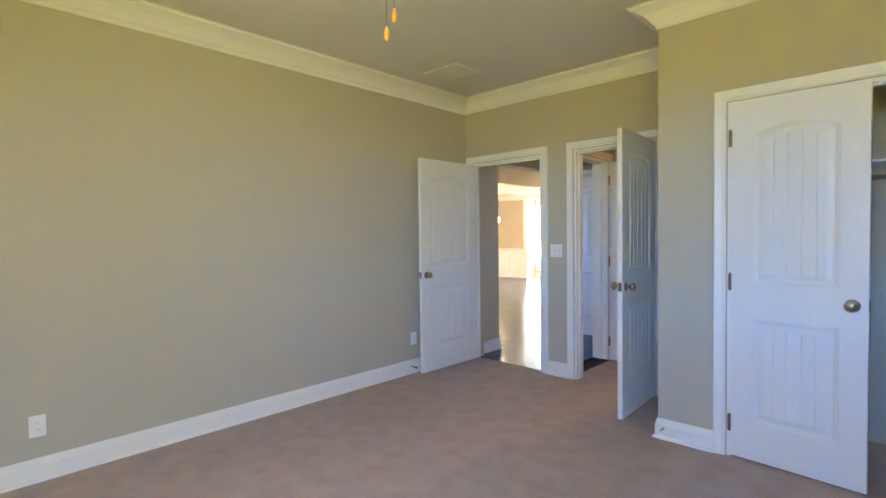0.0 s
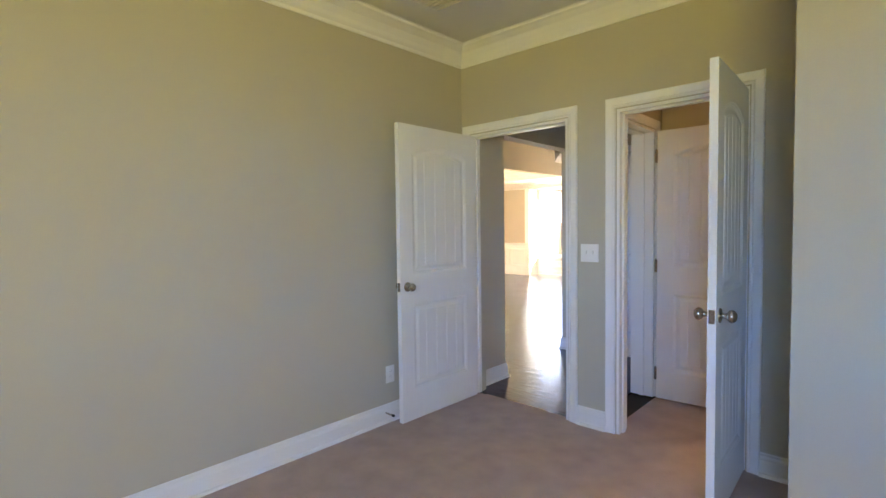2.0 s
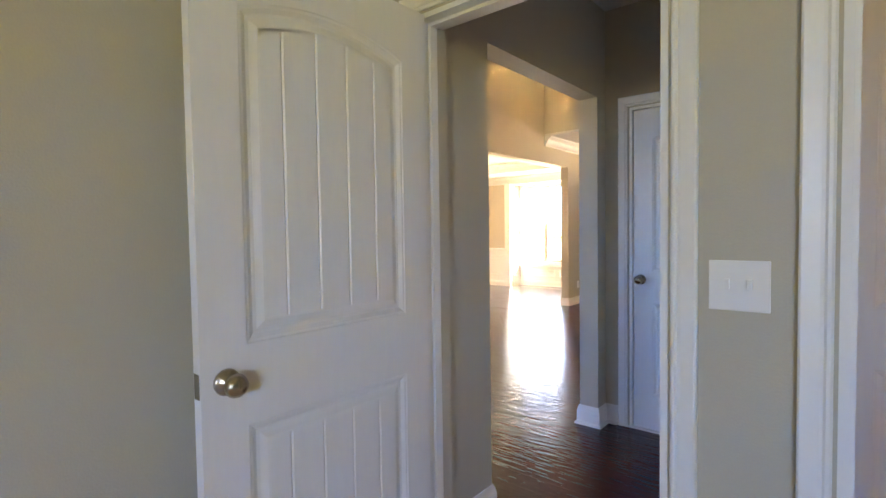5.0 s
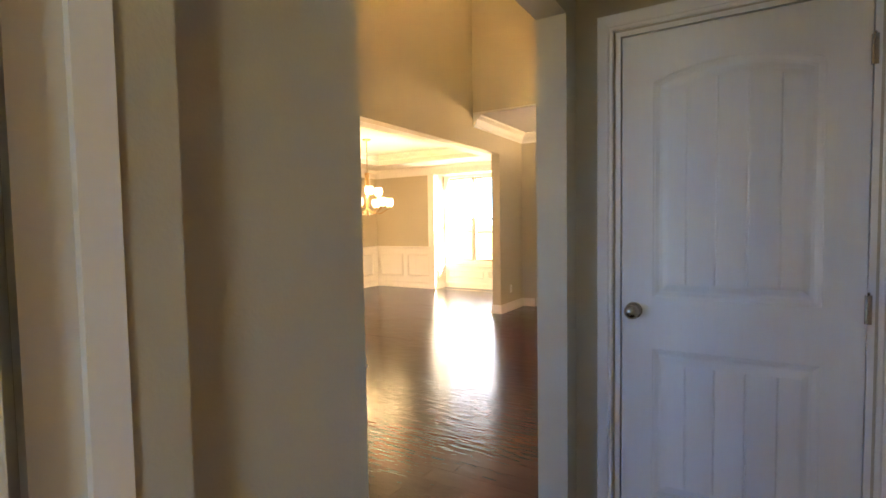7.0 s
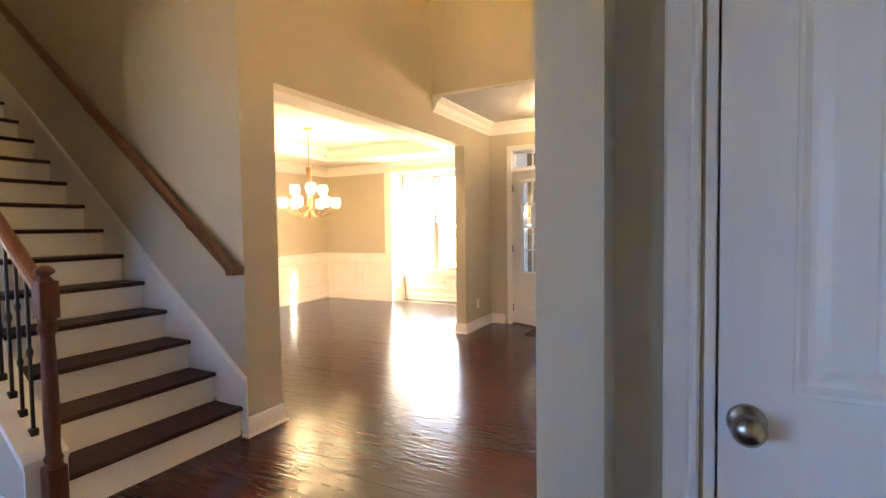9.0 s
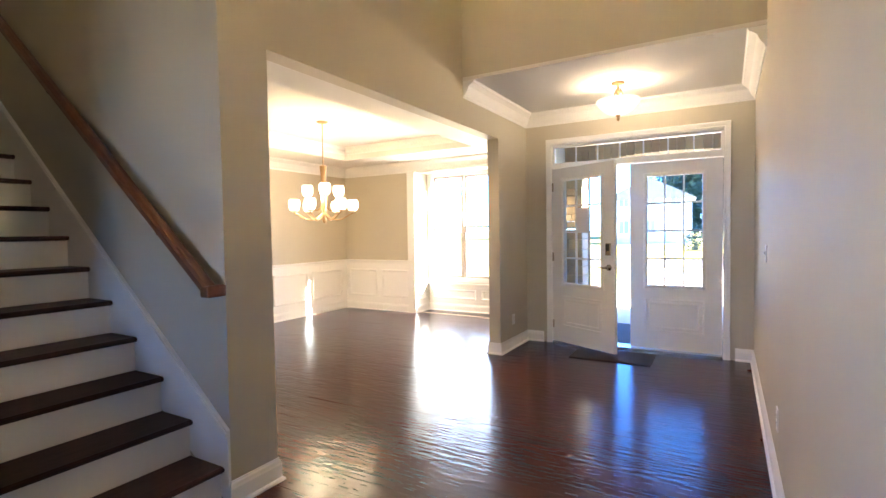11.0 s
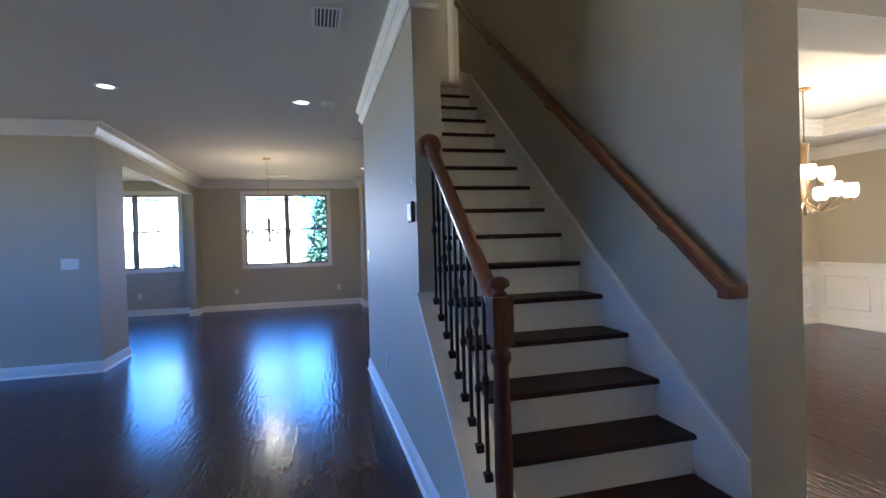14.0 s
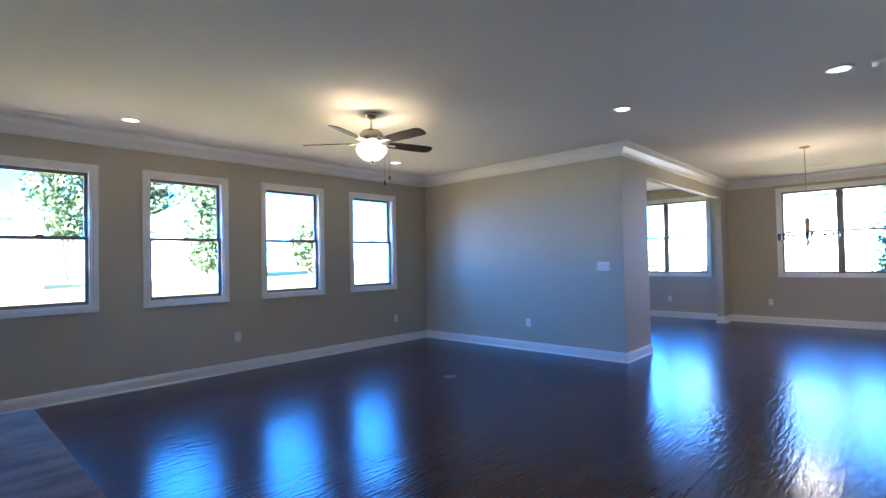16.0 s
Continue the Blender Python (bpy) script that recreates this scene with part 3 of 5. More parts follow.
struct("subfloor", boxes((-12.03, 0.135, YS - 0.15, 8.82, -0.12, -0.016), (0.135, 1.30, -0.03, 1.92, -0.12, -0.016)), M_GAP, "dark subfloor under the hardwood", "floor")
# unseen roofs and outer closing slabs, added to keep the sun out
struct("roof_slab", boxes((-12.2, 5.3, -5.9, 1.84, 2.86, 2.98), (-12.2, -7.42, 1.84, 9.0, 2.86, 2.98), (-7.42, -2.43, 5.62, 9.0, 2.86, 2.98), (-2.43, 5.3, 7.15, 9.1, 3.0, 3.1),
                          (-7.5, 0.3, 1.7, 5.8, 5.62, 5.74), (0.135, 5.3, 1.84, 7.3, 2.86, 2.98), (-2.43, 0.135, 5.62, 7.3, 2.86, 2.98)), M_ROOF, "unseen flat roof slabs added to keep the sun out", "roof")
wall("wall_garage_north", "y", 7.15, 7.30, 0.175, 5.3, -0.2, 2.9, label="outer wall of the house beside the porch", material=M_SIDING)
wall("wall_garage_east", "x", 5.15, 5.3, -5.75, 7.3, -0.2, 2.9, label="outer wall of the house", material=M_SIDING)

# mouldings
bed(baseboard([(0.012, 0.0), (0.0, 0.0), (0.0, -5.6), (5.0, -5.6), (5.0, -0.80), (4.03, -0.80)]))
bed(baseboard([(1.21, 0.0), (1.01, 0.0)]))
bed(baseboard([(2.625, -0.80), (2.30, -0.80), (2.30, 0.0), (2.07, 0.0)]))
bed(crown([(0, 0), (0, -5.6), (5.0, -5.6), (5.0, -0.80), (2.30, -0.80), (2.30, 0)], H, 0.138, 0.150, closed=True))
baseboard([(-0.035, -0.75), (-0.035, 0.03), (0.0, 0.03), (0.0, 0.44), (0.125, 0.44), (0.125, 0.055)])
baseboard([(0.21, 1.80), (0.125, 1.80), (0.125, 1.67), (0.0, 1.67), (0.0, 1.92), (0.06, 1.92), (0.06, 7.143), (-0.10, 7.143)])
baseboard([(1.13, 1.77), (1.13, 1.80), (1.125, 1.80)])
baseboard([(-2.09, 7.143), (-2.30, 7.143), (-2.30, 6.31), (-2.43, 6.31), (-2.43, 8.26), (-2.60, 8.26), (-2.60, 8.68), (-4.67, 8.68), (-4.67, 8.26), (-6.16, 8.26), (-6.16, 3.085), (-2.43, 3.085), (-2.43, 3.245), (-2.30, 3.245), (-2.30, 2.955), (-2.335, 2.955)])
baseboard([(-0.035, YS + 0.02), (-0.035, YS), (-6.86, YS), (-6.86, -1.05), (-7.67, -1.05), (-7.67, -1.17), (-6.98, -1.17), (-6.98, YS), (-11.88, YS), (-11.88, -1.17), (-11.4, -1.17), (-11.4, -1.05), (-11.88, -1.05), (-11.88, 2.25), (-11.14, 2.25), (-11.14, 2.37), (-11.88, 2.37), (-11.88, 4.5), (-6.12, 4.5)][::-1])
baseboard([(-2.31, 1.785), (-5.9, 1.785), (-5.9, 1.935)])
crown([(-0.035, 0.03), (-0.035, YS), (-6.86, YS), (-6.86, -1.05), (-11.88, -1.05), (-11.88, 2.25), (-11.14, 2.25), (-11.14, 2.37)][::-1], H, 0.155, 0.13)
crown([(-3.24, 1.935), (-3.24, 1.785), (-5.9, 1.785), (-5.9, 2.2)], H, 0.175, 0.065)
crown([(0.06, 5.505), (0.06, 7.143), (-2.30, 7.143), (-2.30, 5.505)], H, 0.155, 0.12)
crown([(-2.43, 3.085), (-2.43, 8.26), (-6.16, 8.26), (-6.16, 3.085)], 2.5, 0.165, 0.14, closed=True)
crown([(TX1, TY0), (TX1, TY1), (TX0, TY1), (TX0, TY0)], H - 0.05, 0.11, 0.10, closed=True)

# dining room wainscot: white lower wall, cap and picture-frame panels
WH = 0.86


def wainscot(axis, at, sign, a, b, panels, h=WH):
    root = thing("wainscot", "white painted wainscot with framed panels below a cap rail", "wainscot", kind="structure")
    to3 = wall_map(axis, at, sign)
    p, q = to3(a, 0.0, 0.0), to3(b, h, 0.004)
    part("backing", boxes((*sorted((p[0], q[0])), *sorted((p[1], q[1])), 0.0, h)), M_TRIM, root)
    bm = sweep(bmesh.new(), [(a, h), (b, h)], [(0, 0), (-0.05, 0.004), (-0.045, 0.012), (-0.02, 0.016), (-0.006, 0.030), (0.012, 0.034), (0.016, 0.030), (0.016, 0)], to3)
    part("cap_rail", bm, M_TRIM, root)
    for u0, u1, v0, v1 in panels:
        bm = sweep(bmesh.new(), [(u0, v0), (u1, v0), (u1, v1), (u0, v1)], [(0, 0.004), (0, 0.012), (0.006, 0.020), (0.016, 0.022), (0.024, 0.014), (0.034, 0.012), (0.036, 0.004)], to3, closed=True)
        part("panel_frame", bm, M_TRIM, root)
    return root


wainscot("y", 8.26, -1, -6.16, -4.67, [(-6.08, -5.47, 0.24, 0.71), (-5.36, -4.80, 0.24, 0.71)])
ys = [3.30 + i * 0.82 for i in range(6)]
wainscot("x", -6.16, 1, 3.09, 8.255, [(y, y + 0.71, 0.24, 0.71) for y in ys])
wainscot("y", 8.68, -1, -4.66, -2.61, [(-4.58, -3.76, 0.21, 0.37), (-3.66, -2.72, 0.21, 0.37)], 0.46)
wainscot("x", -4.67, 1, 8.26, 8.675, [(8.32, 8.62, 0.21, 0.37)], 0.46)
struct("bay_corner_trim", boxes((-4.80, -4.655, 8.235, 8.262, 0, 2.36), (-4.672, -4.655, 8.262, 8.42, 0.46, 2.34), (-4.66, -2.61, 8.235, 8.262, 2.335, 2.44)), M_TRIM, "white casing round the bay recess", "trim")

# ---- windows ----
for i, (a, b) in enumerate(GW):
    window_unit("window_%d" % (i + 1), "y", YS, 1, a, b, 0.93, 2.315, "white cased double-hung great room window looking on a sunny yard")
window_unit("window_5", "x", -11.88, 1, -0.178, 1.56, 0.932, 2.47, "twin double-hung kitchen window with white casing", 2)
window_unit("window_6", "x", -11.88, 1, -3.09, -1.43, 0.932, 2.47, "twin double-hung sunroom window with white casing", 2)
window_unit("window_7", "y", YS, 1, *SW, 0.95, 2.47, "twin double-hung sunroom window with white casing", 2)
window_unit("window_8", "y", 8.68, -1, -4.60, -2.83, 0.55, 2.30, "bright triple double-hung bay window of the dining room", 3, 0.13, M_VINYL, stool=True)
for i, (a, b) in enumerate(BW):
    bed(window_unit("window_%d" % (i + 9), "y", -5.6, 1, a, b, 0.75, 2.3, "white cased double-hung bedroom window"))

# ---- door casings and doors ----
bed(door_casing("y", 0, 0.12, 0.09, 0.94, 2.068))
bed(door_casing("y", 0, 0.12, 1.28, 2.0, 2.068))
bed(door_casing("y", -0.80, -0.68, 2.695, 3.96, 2.068))
door_casing("y", 1.80, 1.92, 0.285, 1.088, 2.068, ("lo",))
door_casing("x", 1.13, 1.30, 0.035, 0.765, 2.068)
door_casing("x", 1.13, 1.30, 0.98, 1.70, 2.068, ("lo",))
door_a = bed(panel_door("door_1", 0.79, 2.032, pose(0.135, -0.028, 0.014, 0, 0, -90.6), "white two-panel plank door standing open against the bedroom wall", planks=5, hinge_out=-1))
for z in (0.20, 1.08, 1.86):
    part("jamb_leaf", boxes((-0.005, 0.022, -0.0275, -0.0255, z - 0.047, z + 0.047, 0.0008)), M_NICKEL, door_a, "nickel hinge leaf on the jamb")
bed(panel_door("door_2", 0.682, 2.032, pose(1.982, -0.024, 0.014, 0, 0, -88.0), "white two-panel door swung open from the bathroom doorway", planks=5, hinge_out=-1))
bed(panel_door("door_3", 0.615, 2.032, pose(2.716, -0.79, 0.014, 0, 0, -5.5), "white two-panel closet door slightly ajar", planks=5, hinge_out=-1))
panel_door("door_4", 0.759, 2.031, pose(1.067, 1.822, 0.014, 0, 0, 180), "closed white two-panel hall door", planks=5, hinge_out=1, knob_z=0.958, backset=0.046)
bed(panel_door("door_5", 0.685, 2.032, pose(1.24, 0.828, 0.014, 0, 0, 3.2), "white two-panel door open into the bathroom", planks=5, hinge_out=-1))
panel_door("door_6", 0.68, 2.032, pose(1.152, 1.68, 0.014, 0, 0, -90), "closed white hall closet door", planks=5, hinge_out=-1)
struct("door_threshold", boxes((0.27, 1.065, 1.79, 1.86, 0.0, 0.012)), M_TRIM, "pale strip under the closed hall door", "threshold")
# upper landing door casing
door_casing("x", -7.42, -7.3, 3.2, 4.02, 5.14, ("hi",))

# front entrance: double doors under a transom
DW, DH = 0.895, 2.032


def entry_door(name, m, label, lock, mirror=False):
    root = thing(name, label, "front door", m)
    T = 0.022
    gx0, gx1, gz0, gz1 = 0.175, DW - 0.165, 0.69, 1.89
    bm = bmesh.new()
    for x0, x1, z0, z1 in ((0, gx0, 0, DH), (gx1, DW, 0, DH), (gx0, gx1, 0, gz0), (gx0, gx1, gz1, DH)):
        box(bm, x0, x1, -T, T, z0, z1)
    part("leaf", bm, M_DOOR, root)
    for s in (-1, 1):
        to3 = lambda u, v, h, s=s: (u, s * (T + h), v)
        bm = sweep(bmesh.new(), [(gx0, gz0), (gx1, gz0), (gx1, gz1), (gx0, gz1)], [(0.012, -0.012), (0.010, 0.006), (0, 0.011), (-0.012, 0.010), (-0.026, 0.004), (-0.028, 0)], to3, closed=True)
        part("glass_bead", bm, M_TRIM, root)
        for z0, z1 in ((0.19, 0.55),):
            bm = sweep(bmesh.new(), [(gx0 - 0.01, z0), (gx1 + 0.01, z0), (gx1 + 0.01, z1), (gx0 - 0.01, z1)], [(0, 0), (0.004, 0.004), (0.014, 0.005), (0.022, 0.001), (0.036, 0.003), (0.05, 0.004), (0.06, 0.0)], to3, closed=True)
            part("panel", bm, M_DOOR, root)
    g = part("pane", boxes((gx0, gx1, -0.004, 0.004, gz0, gz1)), M_GLASS, root, "clear glass with slim grilles")
    g.visible_shadow = False
    for i in (1, 2):
        x = gx0 + (gx1 - gx0) * i / 3
        part("muntin", boxes((x - 0.009, x + 0.009, -0.010, 0.010, gz0, gz1)), M_TRIM, root)
    for i in (1, 2, 3):
        z = gz0 + (gz1 - gz0) * i / 4
        part("muntin", boxes((gx0, gx1, -0.0095, 0.0095, z - 0.009, z + 0.009)), M_TRIM, root)
    for z in (0.2, 1.0, 1.82):
        bm = lathe(bmesh.new(), [(0.007, -0.05), (0.007, 0.05)], -0.005, -T - 0.005, z, 10)
        box(bm, -0.001, 0.03, -T - 0.0015, -T, z - 0.05, z + 0.05)
        part("hinge", bm, M_NICKEL, root)
    if lock:
        for s in (-1, 1):
            pad = part("keypad_deadbolt", boxes((DW - 0.097, DW - 0.038, *sorted((s * T, s * (T + 0.024))), 1.04, 1.17, 0.006)), M_NICKEL, root, "nickel keypad deadbolt with a black face")
            part("keypad_face", boxes((DW - 0.090, DW - 0.045, *sorted((s * (T + 0.023), s * (T + 0.027))), 1.085, 1.160, 0.001)), M_DARK, pad)
            bm = lathe(bmesh.new(), [(0.034, 0), (0.033, s * 0.008), (0.014, s * 0.012), (0.012, s * 0.045), (0.014, s * 0.055), (0.004, s * 0.06)], DW - 0.068, s * T, 0.91, 18, "y")
            tube(bm, [(DW - 0.068, s * (T + 0.048), 0.91), (DW - 0.12, s * (T + 0.050), 0.908), (DW - 0.175, s * (T + 0.046), 0.912)], [0.010, 0.009, 0.007])
            part("lever_handle", bm, M_NICKEL, root, "satin nickel lever", smooth=True)
    return root


door_l = entry_door("door_7", pose(-1.975, 7.172, 0.03, 0, 0, -27.5), "white half-glass front door standing ajar inward", True)
part("notice", boxes((0.36, 0.53, -0.0065, -0.0045, 1.30, 1.56)), M_PAPER, door_l, "paper notice taped to the glass")
entry_door("door_8", pose(-0.212, 7.21, 0.03, 0, 0, 180), "closed white half-glass front door", False)
bm = bmesh.new()
to3 = wall_map("y", 7.143, -1)
sweep(bm, [(-1.985, 0), (-1.985, 2.352), (-0.205, 2.352), (-0.205, 0)], CASING, to3)
for q in ((-2.0, -1.982, 7.141, 7.302, 0, 2.36), (-0.208, -0.19, 7.141, 7.302, 0, 2.36), (-1.982, -0.208, 7.141, 7.302, 2.342, 2.36), (-1.982, -0.208, 7.145, 7.30, 2.068, 2.115)):
    box(bm, *q)
struct("front_door_trim", bm, M_TRIM, "white casing, jambs and transom bar of the entrance", "door casing")
tr = thing("transom_window", "long transom light with grilles over the front doors", "window", kind="structure")
part("transom_frame", boxes((-1.982, -0.208, 7.19, 7.25, 2.115, 2.140), (-1.982, -0.208, 7.19, 7.25, 2.318, 2.342), (-1.982, -1.957, 7.19, 7.25, 2.14, 2.318), (-0.233, -0.208, 7.19, 7.25, 2.14, 2.318)), M_TRIM, tr)
g = part("pane", boxes((-1.957, -0.233, 7.217, 7.223, 2.14, 2.318)), M_GLASS, tr)
g.visible_shadow = False
for i in range(1, 7):
    x = -1.957 + 1.724 * i / 7
    part("muntin", boxes((x - 0.007, x + 0.007, 7.212, 7.228, 2.14, 2.318)), M_TRIM, tr)
struct("entry_sill", boxes((-1.985, -0.205, 7.14, 7.34, -0.01, 0.024, 0.004)), M_NICKEL, "metal sill under the front doors", "threshold")
tagged(link("door_mat", boxes((-1.62, -0.82, 6.53, 7.02, 0.0, 0.010, 0.004)), M_RUG), "black mat on the hardwood inside the front door", "door mat")

# ---- staircase ----
stair = thing("staircase", "straight stair with dark treads and white risers", "staircase", kind="structure")
Y0, Y1 = 1.937, 2.940
for i in range(16):
    x = X0 - RUN * i
    part("riser", boxes((x - 0.018, x, Y0, Y1, RISE * i + (0.0 if not i else 0.0005), RISE * (i + 1) - 0.031)), M_TRIM, stair, "white painted riser")
for i in range(1, 16):
    xa = X0 - RUN * (i - 1)
    bm = bmesh.new()
    z = RISE * i
    prof = [(xa - RUN - 0.016, z - 0.030), (xa + 0.012, z - 0.030), (xa + 0.024, z - 0.026), (xa + 0.031, z - 0.016), (xa + 0.028, z - 0.006), (xa + 0.018, z), (xa - RUN - 0.016, z)]
    a = [bm.verts.new((px, Y0, pz)) for px, pz in prof]
    b = [bm.verts.new((px, Y1, pz)) for px, pz in prof]
    bm.faces.new(a)
    bm.faces.new(b)
    for k in range(len(prof)):
        bm.faces.new((a[k], a[(k + 1) % len(prof)], b[(k + 1) % len(prof)], b[k]))
    part("tread", bm, M_TREAD, stair, "dark stained wooden tread")
ZT = RISE * 16
part("landing_edge", boxes((X0 - RUN * 15 - 0.25, X0 - RUN * 15 + 0.03, Y0, Y1, ZT - 0.03, ZT + 0.02, 0.012)), M_CARPET, stair, "carpeted top step")
struct("floor_upper_landing", boxes((-7.3, -6.33, 1.935, 5.5, ZT - 0.25, ZT + 0.004)), M_CARPET, "carpeted upper landing", "floor")
NZ = lambda x: RISE + (X0 + 0.025 - x) * RISE / RUN


def slope_board(bm, xa, xb, y0, y1, lo, hi):
    """A board along the stair's slope, lo and hi above the line of the nosings."""
    q = [(xa, NZ(xa) + lo), (xb, NZ(xb) + lo), (xb, NZ(xb) + hi), (xa, NZ(xa) + hi)]
    a = [bm.verts.new((x, y0, z)) for x, z in q]
    b = [bm.verts.new((x, y1, z)) for x, z in q]
    bm.faces.new(a)
    bm.faces.new(b)
    for k in range(4):
        bm.faces.new((a[k], a[(k + 1) % 4], b[(k + 1) % 4], b[k]))
    return bm


bm = bmesh.new()
poly = [(-2.30, 0.0), (-2.30, 0.36), (-5.80, NZ(-5.80) + 0.21), (-6.2, ZT + 0.21), (-6.2, ZT - 0.3)]
a = [bm.verts.new((x, 2.941, z)) for x, z in poly]
b = [bm.verts.new((x, 2.955, z)) for x, z in poly]
bm.faces.new(a)
bm.faces.new(b)
for k in range(5):
    bm.faces.new((a[k], a[(k + 1) % 5], b[(k + 1) % 5], b[k]))
cap = [(-2.30, 0.352), (-5.80, NZ(-5.80) + 0.202)]
part("skirt_board", bm, M_TRIM, stair, "white stringer along the wall")
bm = bmesh.new()
for (o0, o1, y0) in ((0.0, 0.020, 2.930), (0.020, 0.032, 2.936)):
    v = []
    for y in (y0, 2.955):
        for (x, z), o in ((cap[0], o0), (cap[1], o0), (cap[1], o1), (cap[0], o1)):
            v.append(bm.verts.new((x, y, z + o)))
    for q in ((0, 1, 2, 3), (4, 7, 6, 5), (0, 4, 5, 1), (1, 5, 6, 2), (2, 6, 7, 3), (3, 7, 4, 0)):
        bm.faces.new([v[i] for i in q])
part("skirt_cap", bm, M_TRIM, stair)
bm = bmesh.new()
CAPO = 0.12
poly = [(-2.33, 0.0), (-2.33, NZ(-2.33) + CAPO), (-3.24, NZ(-3.24) + CAPO), (-3.24, 0.0)]
a = [bm.verts.new((x, 1.785, z)) for x, z in poly]
b = [bm.verts.new((x, 1.935, z)) for x, z in poly]
bm.faces.new(a)
bm.faces.new(b)
for k in range(4):
    bm.faces.new((a[k], a[(k + 1) % 4], b[(k + 1) % 4], b[k]))
struct("wall_knee", bm, M_WALL, "sloping greige knee wall beside the stair", "wall")
bm = slope_board(bmesh.new(), -2.315, -3.24, 1.773, 1.947, CAPO + 0.0, CAPO + 0.028)
slope_board(bm, -2.325, -3.24, 1.779, 1.785, CAPO - 0.03, CAPO)
part("knee_wall_cap", bm, M_TRIM, stair, "white sloping cap of the knee wall")
part("knee_wall_end", boxes((-2.332, -2.318, 1.777, 1.943, 0.0, 0.30)), M_TRIM, stair)

# railing on the knee wall
rail = thing("stair_railing", "stained oak handrail and newel with black iron balusters", "stair railing")
nx, ny = -2.262, 1.862
bm = bmesh.new()
s = 0.038
box(bm, nx - s, nx + s, ny - s, ny + s, 0.0, 0.30, 0.004)
lathe(bm, [(0.037, 0.30), (0.033, 0.32), (0.038, 0.335), (0.030, 0.352), (0.028, 0.38), (0.032, 0.50), (0.030, 0.72), (0.026, 0.88), (0.036, 0.905), (0.036, 0.925), (0.028, 0.94), (0.037, 0.955), (0.037, 0.965)], nx, ny, 0, 20)
box(bm, nx - s, nx + s, ny - s, ny + s, 0.96, 1.125, 0.006)
newel = part("newel_post", bm, M_NEWEL, rail, "turned dark newel post with a block top")
bm = lathe(bmesh.new(), [(0.034, 1.125), (0.026, 1.135), (0.018, 1.144), (0.022, 1.150), (0.036, 1.160), (0.038, 1.168), (0.033, 1.180), (0.018, 1.190), (0.002, 1.193)], nx, ny, 0, 20)
part("newel_cap", bm, M_NEWEL, newel, smooth=True)
RPROF = [(-0.020, -0.030), (0.020, -0.030), (0.022, -0.012), (0.030, -0.004), (0.032, 0.010), (0.024, 0.026), (0.010, 0.032), (-0.010, 0.032), (-0.024, 0.026), (-0.032, 0.010), (-0.030, -0.004), (-0.022, -0.012)]


def rail_bar(bm, p, q):
    p, q = Vector(p), Vector(q)
    d = (q - p).normalized()
    side = d.cross(Vector((0, 0, 1))).normalized()
    up = side.cross(d)
    a = [bm.verts.new(p + side * u + up * v) for u, v in RPROF]
    b = [bm.verts.new(q + side * u + up * v) for u, v in RPROF]
    bm.faces.new(a)
    bm.faces.new(b)
    for k in range(len(RPROF)):
        bm.faces.new((a[k], a[(k + 1) % len(RPROF)], b[(k + 1) % len(RPROF)], b[k]))
    return bm


RL = lambda x: 1.085 + (nx - s - x) * 0.80
part("handrail", rail_bar(bmesh.new(), (nx - s + 0.004, ny, RL(nx - s)), (-3.235, ny, RL(-3.235))), M_RAIL, rail, "red-brown stained oak handrail", smooth=False)
bm = lathe(bmesh.new(), [(0.002, 0.030), (0.05, 0.028), (0.062, 0.018), (0.064, 0.0)], -3.24, ny, RL(-3.235), 20, "x")
part("rosette", bm, M_RAIL, rail, "round wooden wall rosette")
for i in range(9):
    x = -2.43 - 0.0935 * i
    z0, z1 = NZ(x) + CAPO + 0.028, RL(x) - 0.026
    bm = bmesh.new()
    q = 0.0065
    box(bm, x - q, x + q, ny - q, ny + q, z0, z1)
    zk = z0 + (z1 - z0) * 0.5
    if i % 2 == 0:
        lathe(bm, [(0.007, -0.03), (0.014, -0.012), (0.0155, 0.0), (0.014, 0.012), (0.007, 0.03)], x, ny, zk, 8)
    else:
        for dz in (-0.13, 0.13):
            lathe(bm, [(0.007, -0.025), (0.0135, -0.008), (0.0135, 0.008), (0.007, 0.025)], x, ny, zk + dz, 8)
    b = part("baluster", bm, M_IRON, rail, "black iron baluster")
    part("baluster_shoe", boxes((x - 0.016, x + 0.016, ny - 0.016, ny + 0.016, z0 - 0.012, z0 + 0.022, 0.004)), M_IRON, b)
# rail on the wall
wr = thing("wall_handrail", "stained oak handrail bracketed to the stair wall", "handrail")
yw = 2.885
part("handrail", rail_bar(bmesh.new(), (-2.32, yw, 1.085), (-6.0, yw, 4.0)), M_RAIL, wr, "red-brown stained oak handrail")
part("return_end", boxes((-2.355, -2.29, yw - 0.032, 2.955, 1.050, 1.110, 0.012)), M_RAIL, wr)
for x in (-2.75, -3.9, -5.05):
    z = 1.085 + (-2.32 - x) * 2.915 / 3.68
    bm = tube(bmesh.new(), [(x, 2.955, z - 0.09), (x, 2.92, z - 0.09), (x, yw, z - 0.065), (x, yw, z - 0.03)], 0.007)
    lathe(bm, [(0.028, 0), (0.024, -0.008), (0.008, -0.012)], x, 2.955, z - 0.09, 12, "y")
    part("bracket", bm, M_NICKEL, wr)

